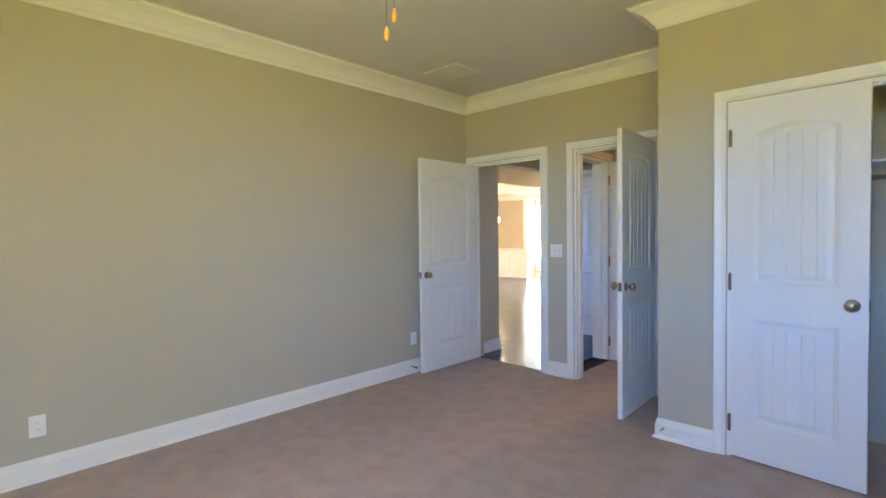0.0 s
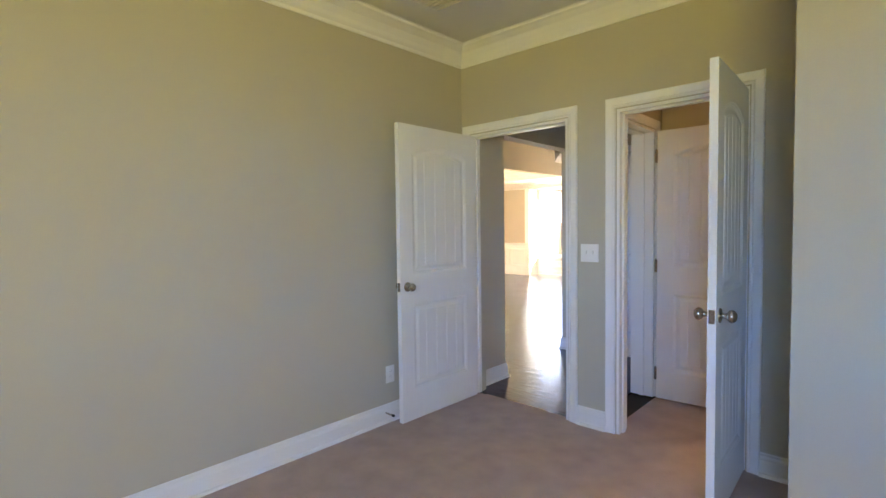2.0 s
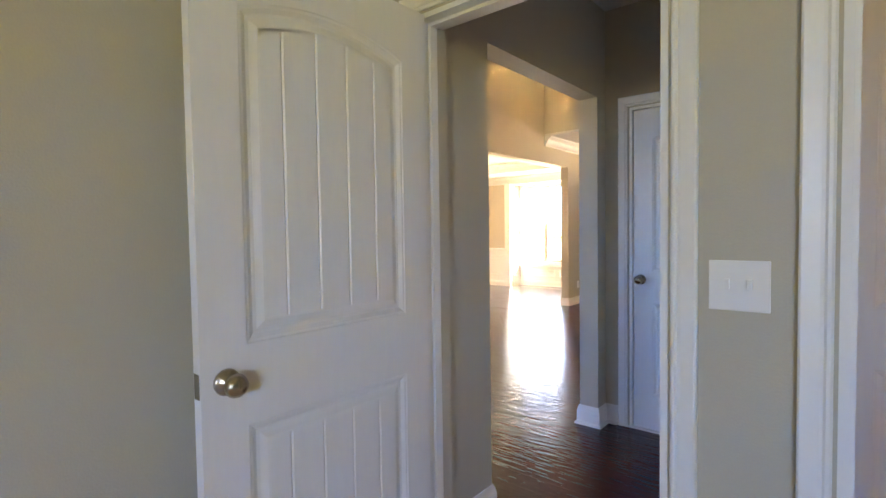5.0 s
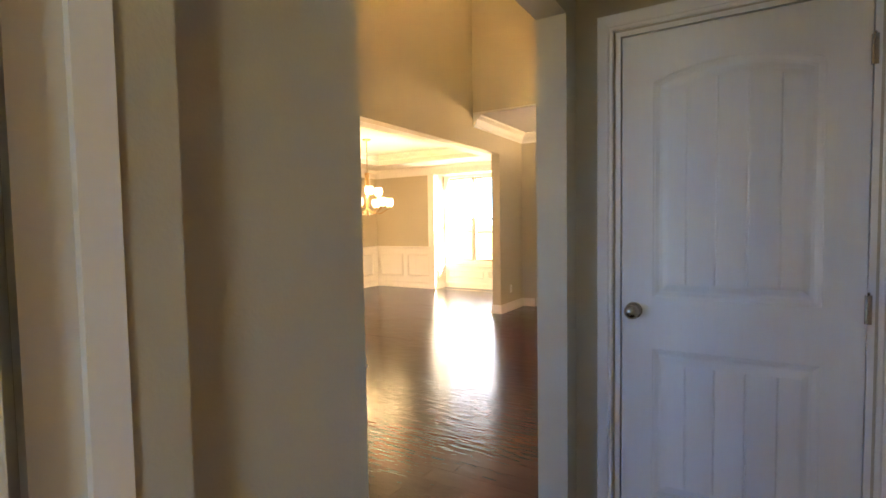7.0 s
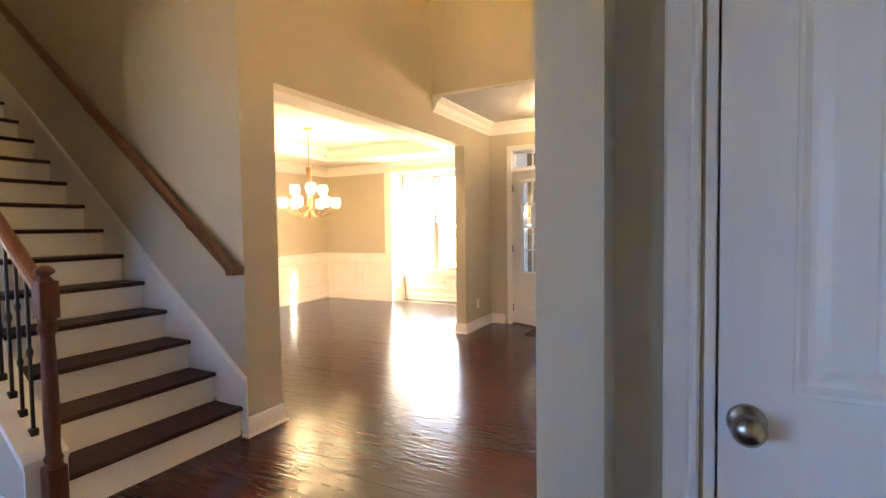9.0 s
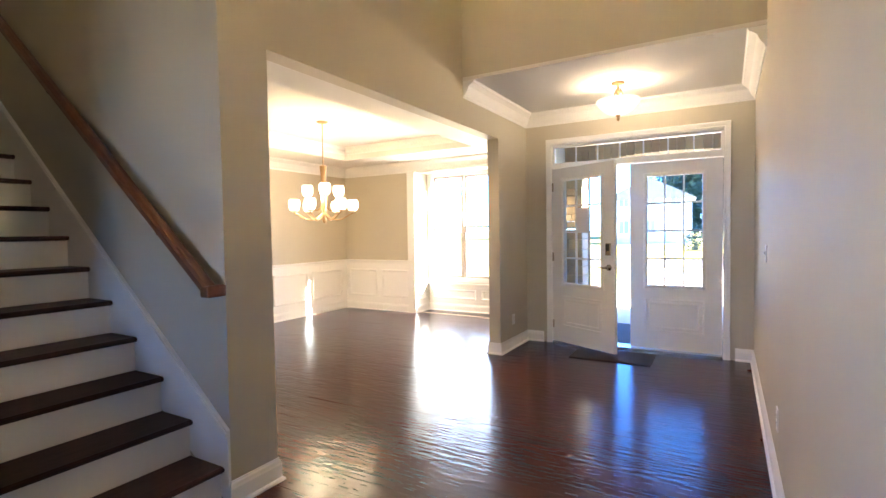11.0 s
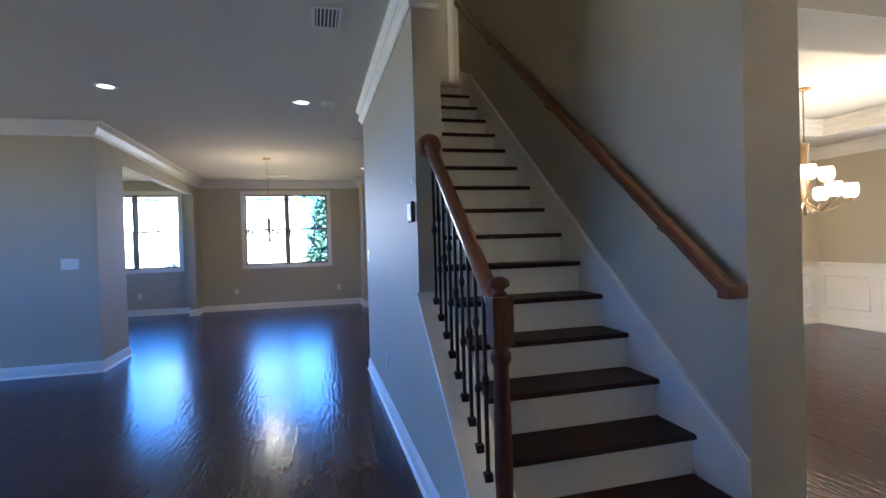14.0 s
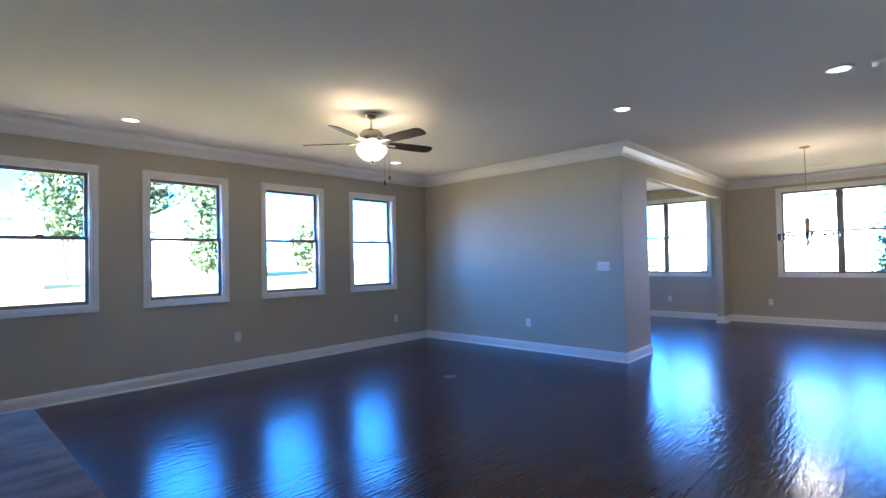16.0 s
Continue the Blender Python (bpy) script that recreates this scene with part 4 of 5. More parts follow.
# ---- lamps ----
def chandelier(x, y, zc):
    root = thing("chandelier", "nine-light brass chandelier with lit frosted glass shades", "chandelier", pose(x, y, zc))
    part("canopy", lathe(bmesh.new(), [(0.07, 0), (0.07, -0.008), (0.05, -0.022), (0.012, -0.030)], 0, 0, 0), M_BRASS, root, smooth=True)
    part("stem", tube(bmesh.new(), [(0, 0, -0.02), (0, 0, -0.56)], 0.007), M_BRASS, root)
    bm = lathe(bmesh.new(), [(0.012, -0.52), (0.042, -0.53), (0.040, -0.55), (0.034, -0.62), (0.030, -0.72), (0.034, -0.90), (0.028, -1.04), (0.012, -1.12), (0.024, -1.16), (0.020, -1.20), (0.004, -1.22)])
    part("column", bm, M_BRASS, root, "turned brass column", smooth=True)

    def arm(ang, r, zs, zb):
        c, sn = math.cos(ang), math.sin(ang)
        pts = []
        for k in range(9):
            u = k / 8
            pts.append((c * (0.02 + (r - 0.02) * u), sn * (0.02 + (r - 0.02) * u), -zb - 0.10 * math.sin(math.pi * min(1, u * 1.05)) * (1 - u * 0.4) + (zb - zs - 0.02) * u ** 2.2))
        pts.append((c * r, sn * r, -zs))
        a = part("arm", tube(bmesh.new(), pts, 0.0075), M_BRASS, root)
        part("socket_cup", lathe(bmesh.new(), [(0.012, -0.012), (0.034, -0.004), (0.036, 0.006), (0.02, 0.012)], c * r, sn * r, -zs, 14), M_BRASS, a)
        part("shade", lathe(bmesh.new(), [(0.030, 0.004), (0.050, 0.014), (0.064, 0.050), (0.068, 0.085), (0.064, 0.118), (0.056, 0.140), (0.050, 0.140), (0.058, 0.115), (0.060, 0.085), (0.045, 0.025), (0.02, 0.012)], c * r, sn * r, -zs, 18), M_SHADE, a, "frosted glass shade", smooth=True)

    for k in range(6):
        arm(math.radians(60 * k + 47), 0.345, 1.075, 1.10)
    for k in range(3):
        arm(math.radians(120 * k - 43), 0.215, 0.895, 0.99)
    return root


chandelier(-4.39, 5.85, H - 0.05)
for k in range(3):
    a = math.radians(120 * k + 47)
    bulb("chandelier_light", -4.39 + 0.345 * math.cos(a), 5.85 + 0.345 * math.sin(a), 1.80, 1.25, 0.03)


def flush_lamp(x, y, zc):
    root = thing("ceiling_light", "brass semi-flush ceiling light with a glass bowl", "ceiling light", pose(x, y, zc))
    part("canopy", lathe(bmesh.new(), [(0.062, 0), (0.062, -0.012), (0.045, -0.022), (0.020, -0.028)]), M_BRASS, root, smooth=True)
    part("stem", lathe(bmesh.new(), [(0.012, -0.02), (0.012, -0.07), (0.026, -0.08), (0.026, -0.10), (0.010, -0.11), (0.010, -0.34)], n=14), M_BRASS, root)
    for k in range(3):
        a = math.radians(120 * k + 30)
        part("arm", tube(bmesh.new(), [(0.02 * math.cos(a), 0.02 * math.sin(a), -0.05), (0.05 * math.cos(a), 0.05 * math.sin(a), -0.12), (0.12 * math.cos(a), 0.12 * math.sin(a), -0.165), (0.175 * math.cos(a), 0.175 * math.sin(a), -0.170)], 0.006), M_BRASS, root)
    part("bowl", lathe(bmesh.new(), [(0.196, -0.165), (0.200, -0.172), (0.188, -0.205), (0.155, -0.248), (0.105, -0.284), (0.045, -0.304), (0.012, -0.308), (0.012, -0.300), (0.10, -0.276), (0.150, -0.240), (0.180, -0.200), (0.190, -0.170)], n=32), M_BOWL, root, "alabaster glass bowl", smooth=True)
    part("finial", lathe(bmesh.new(), [(0.020, -0.302), (0.022, -0.318), (0.010, -0.326), (0.016, -0.340), (0.012, -0.356), (0.002, -0.366)], n=14), M_BRASS, root, smooth=True)
    return root


flush_lamp(-1.08, 6.36, H)
# unseen fitting and bulb, added high up to brighten stairs and foyer walls
flush_lamp(-1.1, 2.85, ZU)
bulb("stairwell_fill", -1.1, 2.85, ZU - 0.14, 22, 0.05)
# added lamp out of view, in place of upstairs daylight on the landing
flush_lamp(-6.7, 4.0, ZU)
bulb("landing_fill", -6.7, 4.0, ZU - 0.14, 6, 0.05, (1.0, 0.86, 0.66))
bulb("foyer_light", -1.08, 6.36, H - 0.175, 4.2, 0.13, (1.0, 0.80, 0.56))


def fan(x, y, zc, spin):
    root = thing("ceiling_fan", "five-blade ceiling fan with a lit glass bowl", "ceiling fan", pose(x, y, zc, 0, 0, spin))
    part("canopy", lathe(bmesh.new(), [(0.065, 0), (0.062, -0.02), (0.045, -0.045), (0.018, -0.055)]), M_NICKEL, root, smooth=True)
    part("downrod", lathe(bmesh.new(), [(0.012, -0.04), (0.012, -0.16)], n=12), M_NICKEL, root)
    part("motor_housing", lathe(bmesh.new(), [(0.03, -0.15), (0.085, -0.165), (0.115, -0.20), (0.118, -0.245), (0.10, -0.275), (0.07, -0.29), (0.075, -0.315), (0.05, -0.325)], n=28), M_NICKEL, root, smooth=True)
    for k in range(5):
        a = math.radians(72 * k)
        rot = Matrix.Rotation(a, 4, "Z")
        bm = bmesh.new()
        out = [(0.17, -0.045), (0.24, -0.058), (0.45, -0.066), (0.62, -0.064), (0.655, -0.045), (0.665, 0.0), (0.655, 0.045), (0.62, 0.064), (0.45, 0.066), (0.24, 0.058), (0.17, 0.045)]
        top = [bm.verts.new((u, v, -0.278 - v * 0.24)) for u, v in out]
        bot = [bm.verts.new((u, v, -0.285 - v * 0.24)) for u, v in out]
        bm.faces.new(top)
        bm.faces.new(bot)
        for q in range(len(out)):
            bm.faces.new((top[q], top[(q + 1) % len(out)], bot[(q + 1) % len(out)], bot[q]))
        bm.transform(rot)
        b = part("blade", bm, M_BLADE, root, "dark wooden fan blade")
        bm = boxes((0.09, 0.20, -0.014, 0.014, -0.288, -0.280), (0.18, 0.25, -0.035, 0.035, -0.291, -0.286))
        bm.transform(rot)
        part("blade_bracket", bm, M_NICKEL, b)
    part("bowl", lathe(bmesh.new(), [(0.145, -0.325), (0.152, -0.335), (0.145, -0.37), (0.115, -0.415), (0.07, -0.445), (0.015, -0.458), (0.015, -0.45), (0.10, -0.41), (0.135, -0.36), (0.140, -0.332)], n=28), M_BOWL, root, "lit frosted glass bowl", smooth=True)
    part("finial", lathe(bmesh.new(), [(0.016, -0.454), (0.016, -0.47), (0.004, -0.482)], n=12), M_NICKEL, root)
    for sx, ln in ((0.05, 0.20), (-0.05, 0.14)):
        c = part("pull_chain", tube(bmesh.new(), [(sx, 0.075, -0.32), (sx, 0.16, -0.36), (sx, 0.162, -0.46 - ln)], 0.0015, 6), M_NICKEL, root)
        part("pull_bead", lathe(bmesh.new(), [(0.003, 0), (0.009, -0.012), (0.010, -0.03), (0.006, -0.045), (0.001, -0.048)], sx, 0.162, -0.46 - ln, 10), M_RAIL, c)
    return root


fan(-3.82, -2.19, H, 22)
for k in range(3):
    a = math.radians(120 * k + 64)
    bulb("fan_light", -3.82 + 0.105 * math.cos(a), -2.19 + 0.105 * math.sin(a), H - 0.308, 0.34, 0.02)


def can(x, y, watts=0):
    root = thing("recessed_light", "lit recessed can light with a white trim ring", "recessed light", pose(x, y, H), group="recessed ceiling lights")
    part("trim_ring", lathe(bmesh.new(), [(0.062, -0.001), (0.064, -0.010), (0.088, -0.007), (0.092, -0.001)], n=28), M_TRIM, root)
    part("lens", lathe(bmesh.new(), [(0.002, -0.0035), (0.061, -0.0035), (0.061, -0.001)], n=28), M_CAN, root, "glowing lamp lens")
    return root


for x, y in ((-5.475, -0.43), (-5.72, 1.18), (-5.55, -3.80), (-2.25, -3.90), (-9.9, 2.2)):
    can(x, y)

kp = thing("kitchen_pendant", "unlit-looking brass dining pendant on a slim rod", "pendant lamp", pose(-8.99, 0.56, H))
part("canopy", lathe(bmesh.new(), [(0.065, 0), (0.065, -0.01), (0.045, -0.022), (0.012, -0.03)]), M_BRASS, kp)
part("stem", tube(bmesh.new(), [(0, 0, -0.02), (0, 0, -1.08)], 0.004), M_BRASS, kp)
part("column", lathe(bmesh.new(), [(0.01, -0.95), (0.03, -0.96), (0.026, -1.15), (0.012, -1.26), (0.02, -1.32), (0.004, -1.36)], n=14), M_BRASS, kp)
for k in range(5):
    a = math.radians(72 * k + 10)
    c, sn = math.cos(a), math.sin(a)
    arm_ = part("arm", tube(bmesh.new(), [(0.02 * c, 0.02 * sn, -1.26), (0.14 * c, 0.14 * sn, -1.33), (0.27 * c, 0.27 * sn, -1.30), (0.30 * c, 0.30 * sn, -1.26)], 0.006), M_BRASS, kp)
    part("shade", lathe(bmesh.new(), [(0.02, 0.0), (0.04, 0.012), (0.050, 0.06), (0.046, 0.10), (0.040, 0.10), (0.03, 0.02)], 0.30 * c, 0.30 * sn, -1.26, 14), M_GLASS, arm_, "clear glass shade", smooth=True)
bulb("pendant_light", -8.99, 0.56, H - 1.0, 2.2, 0.08)

# ceiling fittings
sm = thing("smoke_detector", "white square smoke detector on the ceiling", "smoke detector", pose(-5.71, 1.43, H))
part("body", boxes((-0.065, 0.065, -0.065, 0.065, -0.032, 0.0, 0.012)), M_PLATE, sm)
part("grille", lathe(bmesh.new(), [(0.03, -0.036), (0.034, -0.032)], n=16), M_CEIL, sm)


def ceiling_vent(x0, x1, y0, y1, slats_along="x"):
    root = thing("ceiling_vent", "white slatted air register in the ceiling", "air vent")
    part("backing", boxes((x0 + 0.015, x1 - 0.015, y0 + 0.015, y1 - 0.015, H - 0.004, H - 0.001)), M_DARK, root)
    part("frame", boxes((x0, x1, y0, y0 + 0.02, H - 0.010, H - 0.001), (x0, x1, y1 - 0.02, y1, H - 0.010, H - 0.001), (x0, x0 + 0.02, y0 + 0.02, y1 - 0.02, H - 0.010, H - 0.001), (x1 - 0.02, x1, y0 + 0.02, y1 - 0.02, H - 0.010, H - 0.001)), M_TRIM, root)
    k = 6
    for i in range(k):
        if slats_along == "x":
            y = y0 + 0.02 + (y1 - y0 - 0.04) * (i + 0.5) / k
            part("slat", boxes((x0 + 0.02, x1 - 0.02, y - 0.004, y + 0.004, H - 0.010, H - 0.004)), M_TRIM, root)
        else:
            x = x0 + 0.02 + (x1 - x0 - 0.04) * (i + 0.5) / k
            part("slat", boxes((x - 0.004, x + 0.004, y0 + 0.02, y1 - 0.02, H - 0.010, H - 0.004)), M_TRIM, root)
    return root


ceiling_vent(-3.98, -3.68, 1.28, 1.46)
ceiling_vent(-1.80, -1.48, -4.30, -4.18)
ceiling_vent(-11.0, -10.8, 0.40, 0.78, "y")
ah = bed(thing("ceiling_register", "white painted square air register in the bedroom ceiling", "air vent"))
part("frame", boxes((0.36, 0.39, -0.98, -0.66, H - 0.012, H - 0.001), (0.72, 0.75, -0.98, -0.66, H - 0.012, H - 0.001), (0.39, 0.72, -0.98, -0.95, H - 0.012, H - 0.001), (0.39, 0.72, -0.69, -0.66, H - 0.012, H - 0.001)), M_CEIL, ah)
part("backing", boxes((0.39, 0.72, -0.95, -0.69, H - 0.003, H - 0.001)), M_CEIL, ah)
for k in range(9):
    y = -0.935 + k * 0.029
    part("slat", boxes((0.39, 0.72, y - 0.005, y + 0.005, H - 0.011, H - 0.004)), M_CEIL, ah)

# bedroom fan, of which the pull chains hang into view
bf = bed(thing("bedroom_fan_chains", "two bead chains with amber pulls hanging from a ceiling fan", "pull chain", pose(2.20, -2.96, H)))
part("fan_hub", lathe(bmesh.new(), [(0.06, 0), (0.06, -0.03), (0.02, -0.05), (0.02, -0.18), (0.12, -0.20), (0.12, -0.28), (0.06, -0.32), (0.01, -0.33)]), M_NICKEL, bf)
for dx, zl in ((0.0, 0.725), (0.018, 0.665)):
    c = part("pull_chain", tube(bmesh.new(), [(dx, dx, -0.30), (dx, dx, -zl)], 0.0012, 6), M_NICKEL, bf)
    part("pull_bead", lathe(bmesh.new(), [(0.002, 0.0), (0.005, -0.006), (0.009, -0.020), (0.009, -0.034), (0.005, -0.046), (0.001, -0.050)], dx, dx, -zl, 12), M_AMBER, c, "amber pull bead", smooth=True)
for k in range(5):
    a = math.radians(72 * k + 40)
    bm = boxes((0.12, 0.64, -0.06, 0.06, -0.262, -0.255))
    bm.transform(Matrix.Rotation(a, 4, "Z"))
    part("blade", bm, M_BLADE, bf)

# ---- plates and small fixtures ----
bed(plate("switch_plate", "y", 0, -1, 1.097, 1.163, "white double switch plate beside the bedroom door", 0.125, 0.118, "switch", 2))
bed(plate("outlet_plate", "x", 0, 1, -3.63, 0.302, "white duplex outlet low on the bedroom wall"))
bed(plate("outlet_plate", "x", 0, 1, -0.805, 0.328, "white duplex outlet beside the open door"))
plate("switch_plate", "x", 0.06, -1, 5.40, 1.165, "white switch plate on the foyer wall", 0.075, 0.118, "switch", 1)
plate("outlet_plate", "x", 0.06, -1, 4.45, 0.35, "white outlet low on the foyer wall")
plate("outlet_plate", "x", -2.30, 1, 6.68, 0.33, "white outlet low beside the dining opening")
plate("switch_plate", "x", -6.86, 1, -1.32, 1.20, "white triple switch plate on the great room wall", 0.17, 0.118, "switch", 3)
plate("outlet_plate", "x", -6.86, 1, -2.48, 0.40, "white outlet on the great room wall")
plate("outlet_plate", "y", YS, 1, -3.56, 0.43, "white outlet under the great room windows")
plate("outlet_plate", "y", YS, 1, -6.15, 0.40, "white outlet beside the room corner")
plate("outlet_plate", "x", -11.88, 1, -0.37, 0.40, "white outlet on the kitchen wall")
plate("outlet_plate", "x", -11.88, 1, 1.75, 0.40, "white outlet on the kitchen wall")
plate("outlet_plate", "x", -11.88, 1, -2.2, 0.40, "white outlet in the sunroom")
plate("outlet_plate", "y", 1.785, -1, -4.55, 0.40, "white outlet on the stair side wall")
plate("switch_plate", "y", 1.785, -1, -5.7, 1.20, "white switch plates near the kitchen", 0.12, 0.118, "switch", 2)
plate("outlet_plate", "y", 8.264, -1, -5.0, 0.17, "outlet low on the dining wainscot", 0.118, 0.075)
th = thing("thermostat", "round-cornered thermostat with a bright face on the stair wall", "thermostat")
part("body", boxes((-3.40, -3.285, 1.763, 1.785, 1.43, 1.545, 0.010)), M_DARK, th)
part("face", boxes((-3.39, -3.295, 1.759, 1.7635, 1.44, 1.535, 0.002)), M_PLATE, th)
tagged(link("wall_sensor", boxes((-3.325, -3.295, 1.777, 1.785, 1.645, 1.675, 0.003)), M_PLATE), "small white sensor above the thermostat", "sensor")
fo = thing("floor_outlet", "round metal floor outlet cover in the hardwood", "floor outlet", pose(-4.99, -2.31, 0))
part("cover", lathe(bmesh.new(), [(0.068, 0.0), (0.066, 0.005), (0.05, 0.006), (0.002, 0.006)], n=24), M_NICKEL, fo)
part("lid", boxes((-0.028, 0.028, -0.018, 0.018, 0.006, 0.009, 0.002)), M_NICKEL, fo)
ds = bed(thing("door_stop", "white-tipped spring door stop on the baseboard", "door stop"))
part("spring", tube(bmesh.new(), [(2.34, -0.816, 0.07), (2.34, -0.885, 0.07)], 0.006), M_NICKEL, ds)
part("tip", lathe(bmesh.new(), [(0.009, 0), (0.009, -0.015), (0.004, -0.018)], 2.34, -0.885, 0.07, 12, "y"), M_PLATE, ds)
ds = bed(thing("door_stop", "spring door stop behind the open bedroom door", "door stop"))
part("spring", tube(bmesh.new(), [(0.016, -0.86, 0.07), (0.085, -0.86, 0.07)], 0.006), M_NICKEL, ds)
part("tip", lathe(bmesh.new(), [(0.009, 0), (0.009, 0.015), (0.004, 0.018)], 0.085, -0.86, 0.07, 12, "x"), M_DARK, ds)

# closet shelf and rod
cs = bed(thing("closet_shelf", "white wire-style closet shelf with a rod", "closet shelf"))
part("shelf", boxes((2.42, 5.0, -0.38, 0.0, 1.70, 1.715)), M_TRIM, cs)
part("rod", tube(bmesh.new(), [(2.42, -0.30, 1.62), (5.0, -0.30, 1.62)], 0.014), M_NICKEL, cs)

# bathroom vanity with mirror and lamp
va = bed(thing("bathroom_vanity", "maple vanity cabinet with a pale top", "vanity"))
part("body", boxes((1.90, 2.90, 1.78, 2.28, 0.08, 0.84)), M_OAK, va)
part("countertop", boxes((1.88, 2.92, 1.76, 2.30, 0.84, 0.875, 0.005)), M_MARBLE, va)
for x in (1.92, 2.41):
    d = part("cabinet_door", boxes((x, x + 0.46, 1.762, 1.78, 0.12, 0.66, 0.004)), M_OAK, va)
    part("knob", lathe(bmesh.new(), [(0.006, 0), (0.006, -0.012), (0.014, -0.016), (0.012, -0.026), (0.002, -0.028)], x + 0.40 if x < 2 else x + 0.06, 1.762, 0.60, 12, "y"), M_NICKEL, d)
    part("drawer_front", boxes((x, x + 0.46, 1.762, 1.78, 0.69, 0.81, 0.004)), M_OAK, va)
mi = bed(thing("bathroom_mirror", "framed mirror over the vanity", "mirror"))
part("glass", boxes((1.93, 2.86, 2.284, 2.290, 1.02, 1.92)), M_MIRROR, mi)
part("frame", boxes((1.90, 1.935, 2.27, 2.30, 0.99, 1.95), (2.855, 2.89, 2.27, 2.30, 0.99, 1.95), (1.935, 2.855, 2.27, 2.30, 0.99, 1.025), (1.935, 2.855, 2.27, 2.30, 1.915, 1.95)), M_OAK, mi)
vl = bed(thing("vanity_light", "lit glass bath bar light over the mirror", "wall lamp"))
part("backplate", boxes((1.95, 2.75, 2.27, 2.30, 2.10, 2.16, 0.006)), M_NICKEL, vl)
for x in (2.0, 2.33, 2.66):
    part("shade", lathe(bmesh.new(), [(0.03, 0.05), (0.055, 0.0), (0.062, -0.08), (0.055, -0.08), (0.03, 0.03)], x, 2.19, 2.16, 16), M_SHADE, vl, smooth=True)
    part("arm", tube(bmesh.new(), [(x, 2.27, 2.14), (x, 2.19, 2.17), (x, 2.19, 2.21)], 0.008), M_NICKEL, vl)
bed(bulb("vanity_bulb", 2.33, 2.10, 2.02, 1.6, 0.08, (1.0, 0.66, 0.34)))

# fireplace with a raised hearth
fp = thing("fireplace", "fireplace breast with a raised marble hearth", "fireplace")
part("breast", boxes((-0.70, -0.035, -2.75, -0.75, 0, H)), M_WALL, fp, "greige chimney breast")
part("hearth_base", boxes((-1.335, -0.70, -2.70, -0.80, 0, 0.36)), M_TRIM, fp)
part("hearth_slab", boxes((-1.375, -0.70, -2.74, -0.76, 0.36, 0.40, 0.006)), M_MARBLE, fp, "pale veined marble slab")
part("surround", boxes((-0.72, -0.70, -2.45, -2.15, 0.40, 1.25), (-0.72, -0.70, -1.35, -1.05, 0.40, 1.25), (-0.72, -0.70, -2.15, -1.35, 1.05, 1.25)), M_MARBLE, fp)
part("firebox", boxes((-0.706, -0.700, -2.15, -1.35, 0.40, 1.05)), M_DARK, fp)
part("mantel", boxes((-0.86, -0.70, -2.70, -0.80, 1.32, 1.40, 0.008)), M_TRIM, fp)

# ---- outdoors ----
struct("ground", boxes((-400, 400, -400, 400, -0.40, -0.25)), M_GRASS, "dry green lawn reaching to the horizon", "lawn")
struct("driveway", boxes((-3.2, 1.6, 9.6, 22.0, -0.25, -0.20), (-2.43, 1.2, 7.30, 9.6, -0.25, -0.02)), M_CONC, "pale sunlit concrete porch and drive", "pavement")
struct("road", boxes((-200, 200, 22.0, 28.5, -0.25, -0.22)), M_ASPH, "sunlit asphalt street", "road")
porch = thing("porch", "stone and brick porch with an arched beam", "porch")
for x0 in (-2.56, 0.30):
    bm = bmesh.new()
    rnd = random.Random(int(x0 * 10))
    z = -0.02
    while z < 2.35:
        h = rnd.uniform(0.10, 0.17)
        for (xa, xb) in ((x0, x0 + rnd.uniform(0.16, 0.30)),):
            box(bm, xa, xb - 0.006, 9.02, 9.44, z, z + h - 0.008, 0.006)
            box(bm, xb, x0 + 0.46, 9.02 + 0.004, 9.436, z, z + h - 0.008, 0.006)
        z += h
    part("stone_pillar", bm, M_STONE, porch, "tan stacked stone pillar")
n = 30
for i in range(n):
    xa, xb = -2.56 + 3.32 * i / n, -2.56 + 3.32 * (i + 1) / n
    u = ((xa + xb) / 2 + 0.90) / 1.67
    zb = 2.03 + 0.41 * math.sqrt(max(0, 1 - u * u))
    part("arch_brick", boxes((xa + 0.004, xb - 0.004, 9.05, 9.42, zb, zb + 0.22)), M_BRICK, porch)
    part("gable_course", boxes((xa, xb, 9.07, 9.40, zb + 0.224, 3.0)), M_STONE, porch)
part("side_wall", boxes((-2.56, -2.44, 7.30, 9.02, -0.02, 3.0)), M_BRICK, porch, "brick side wall of the porch")
bm = bmesh.new()
v = [bm.verts.new(q) for q in ((-2.60, 7.1, 2.99), (0.80, 7.1, 2.99), (-0.9, 7.1, 4.2), (-2.60, 9.47, 2.99), (0.80, 9.47, 2.99), (-0.9, 9.47, 4.2))]
for q in ((0, 1, 2), (3, 5, 4), (0, 2, 5, 3), (1, 4, 5, 2), (0, 3, 4, 1)):
    bm.faces.new([v[i] for i in q])
part("roof", bm, M_ROOF, porch)
garage = thing("garage_wing", "front garage wing of the house beside the porch", "garage")
part("wall", boxes((0.95, 7.2, 7.31, 13.2, -0.25, 2.9)), M_SIDING, garage)
part("roof", boxes((0.8, 7.4, 7.2, 13.5, 2.9, 3.1), (1.6, 6.6, 7.6, 13.0, 3.1, 4.2)), M_ROOF, garage)
part("porch_ceiling", boxes((-2.43, 0.8, 7.30, 9.1, 2.92, 2.98)), M_TRIM, porch)


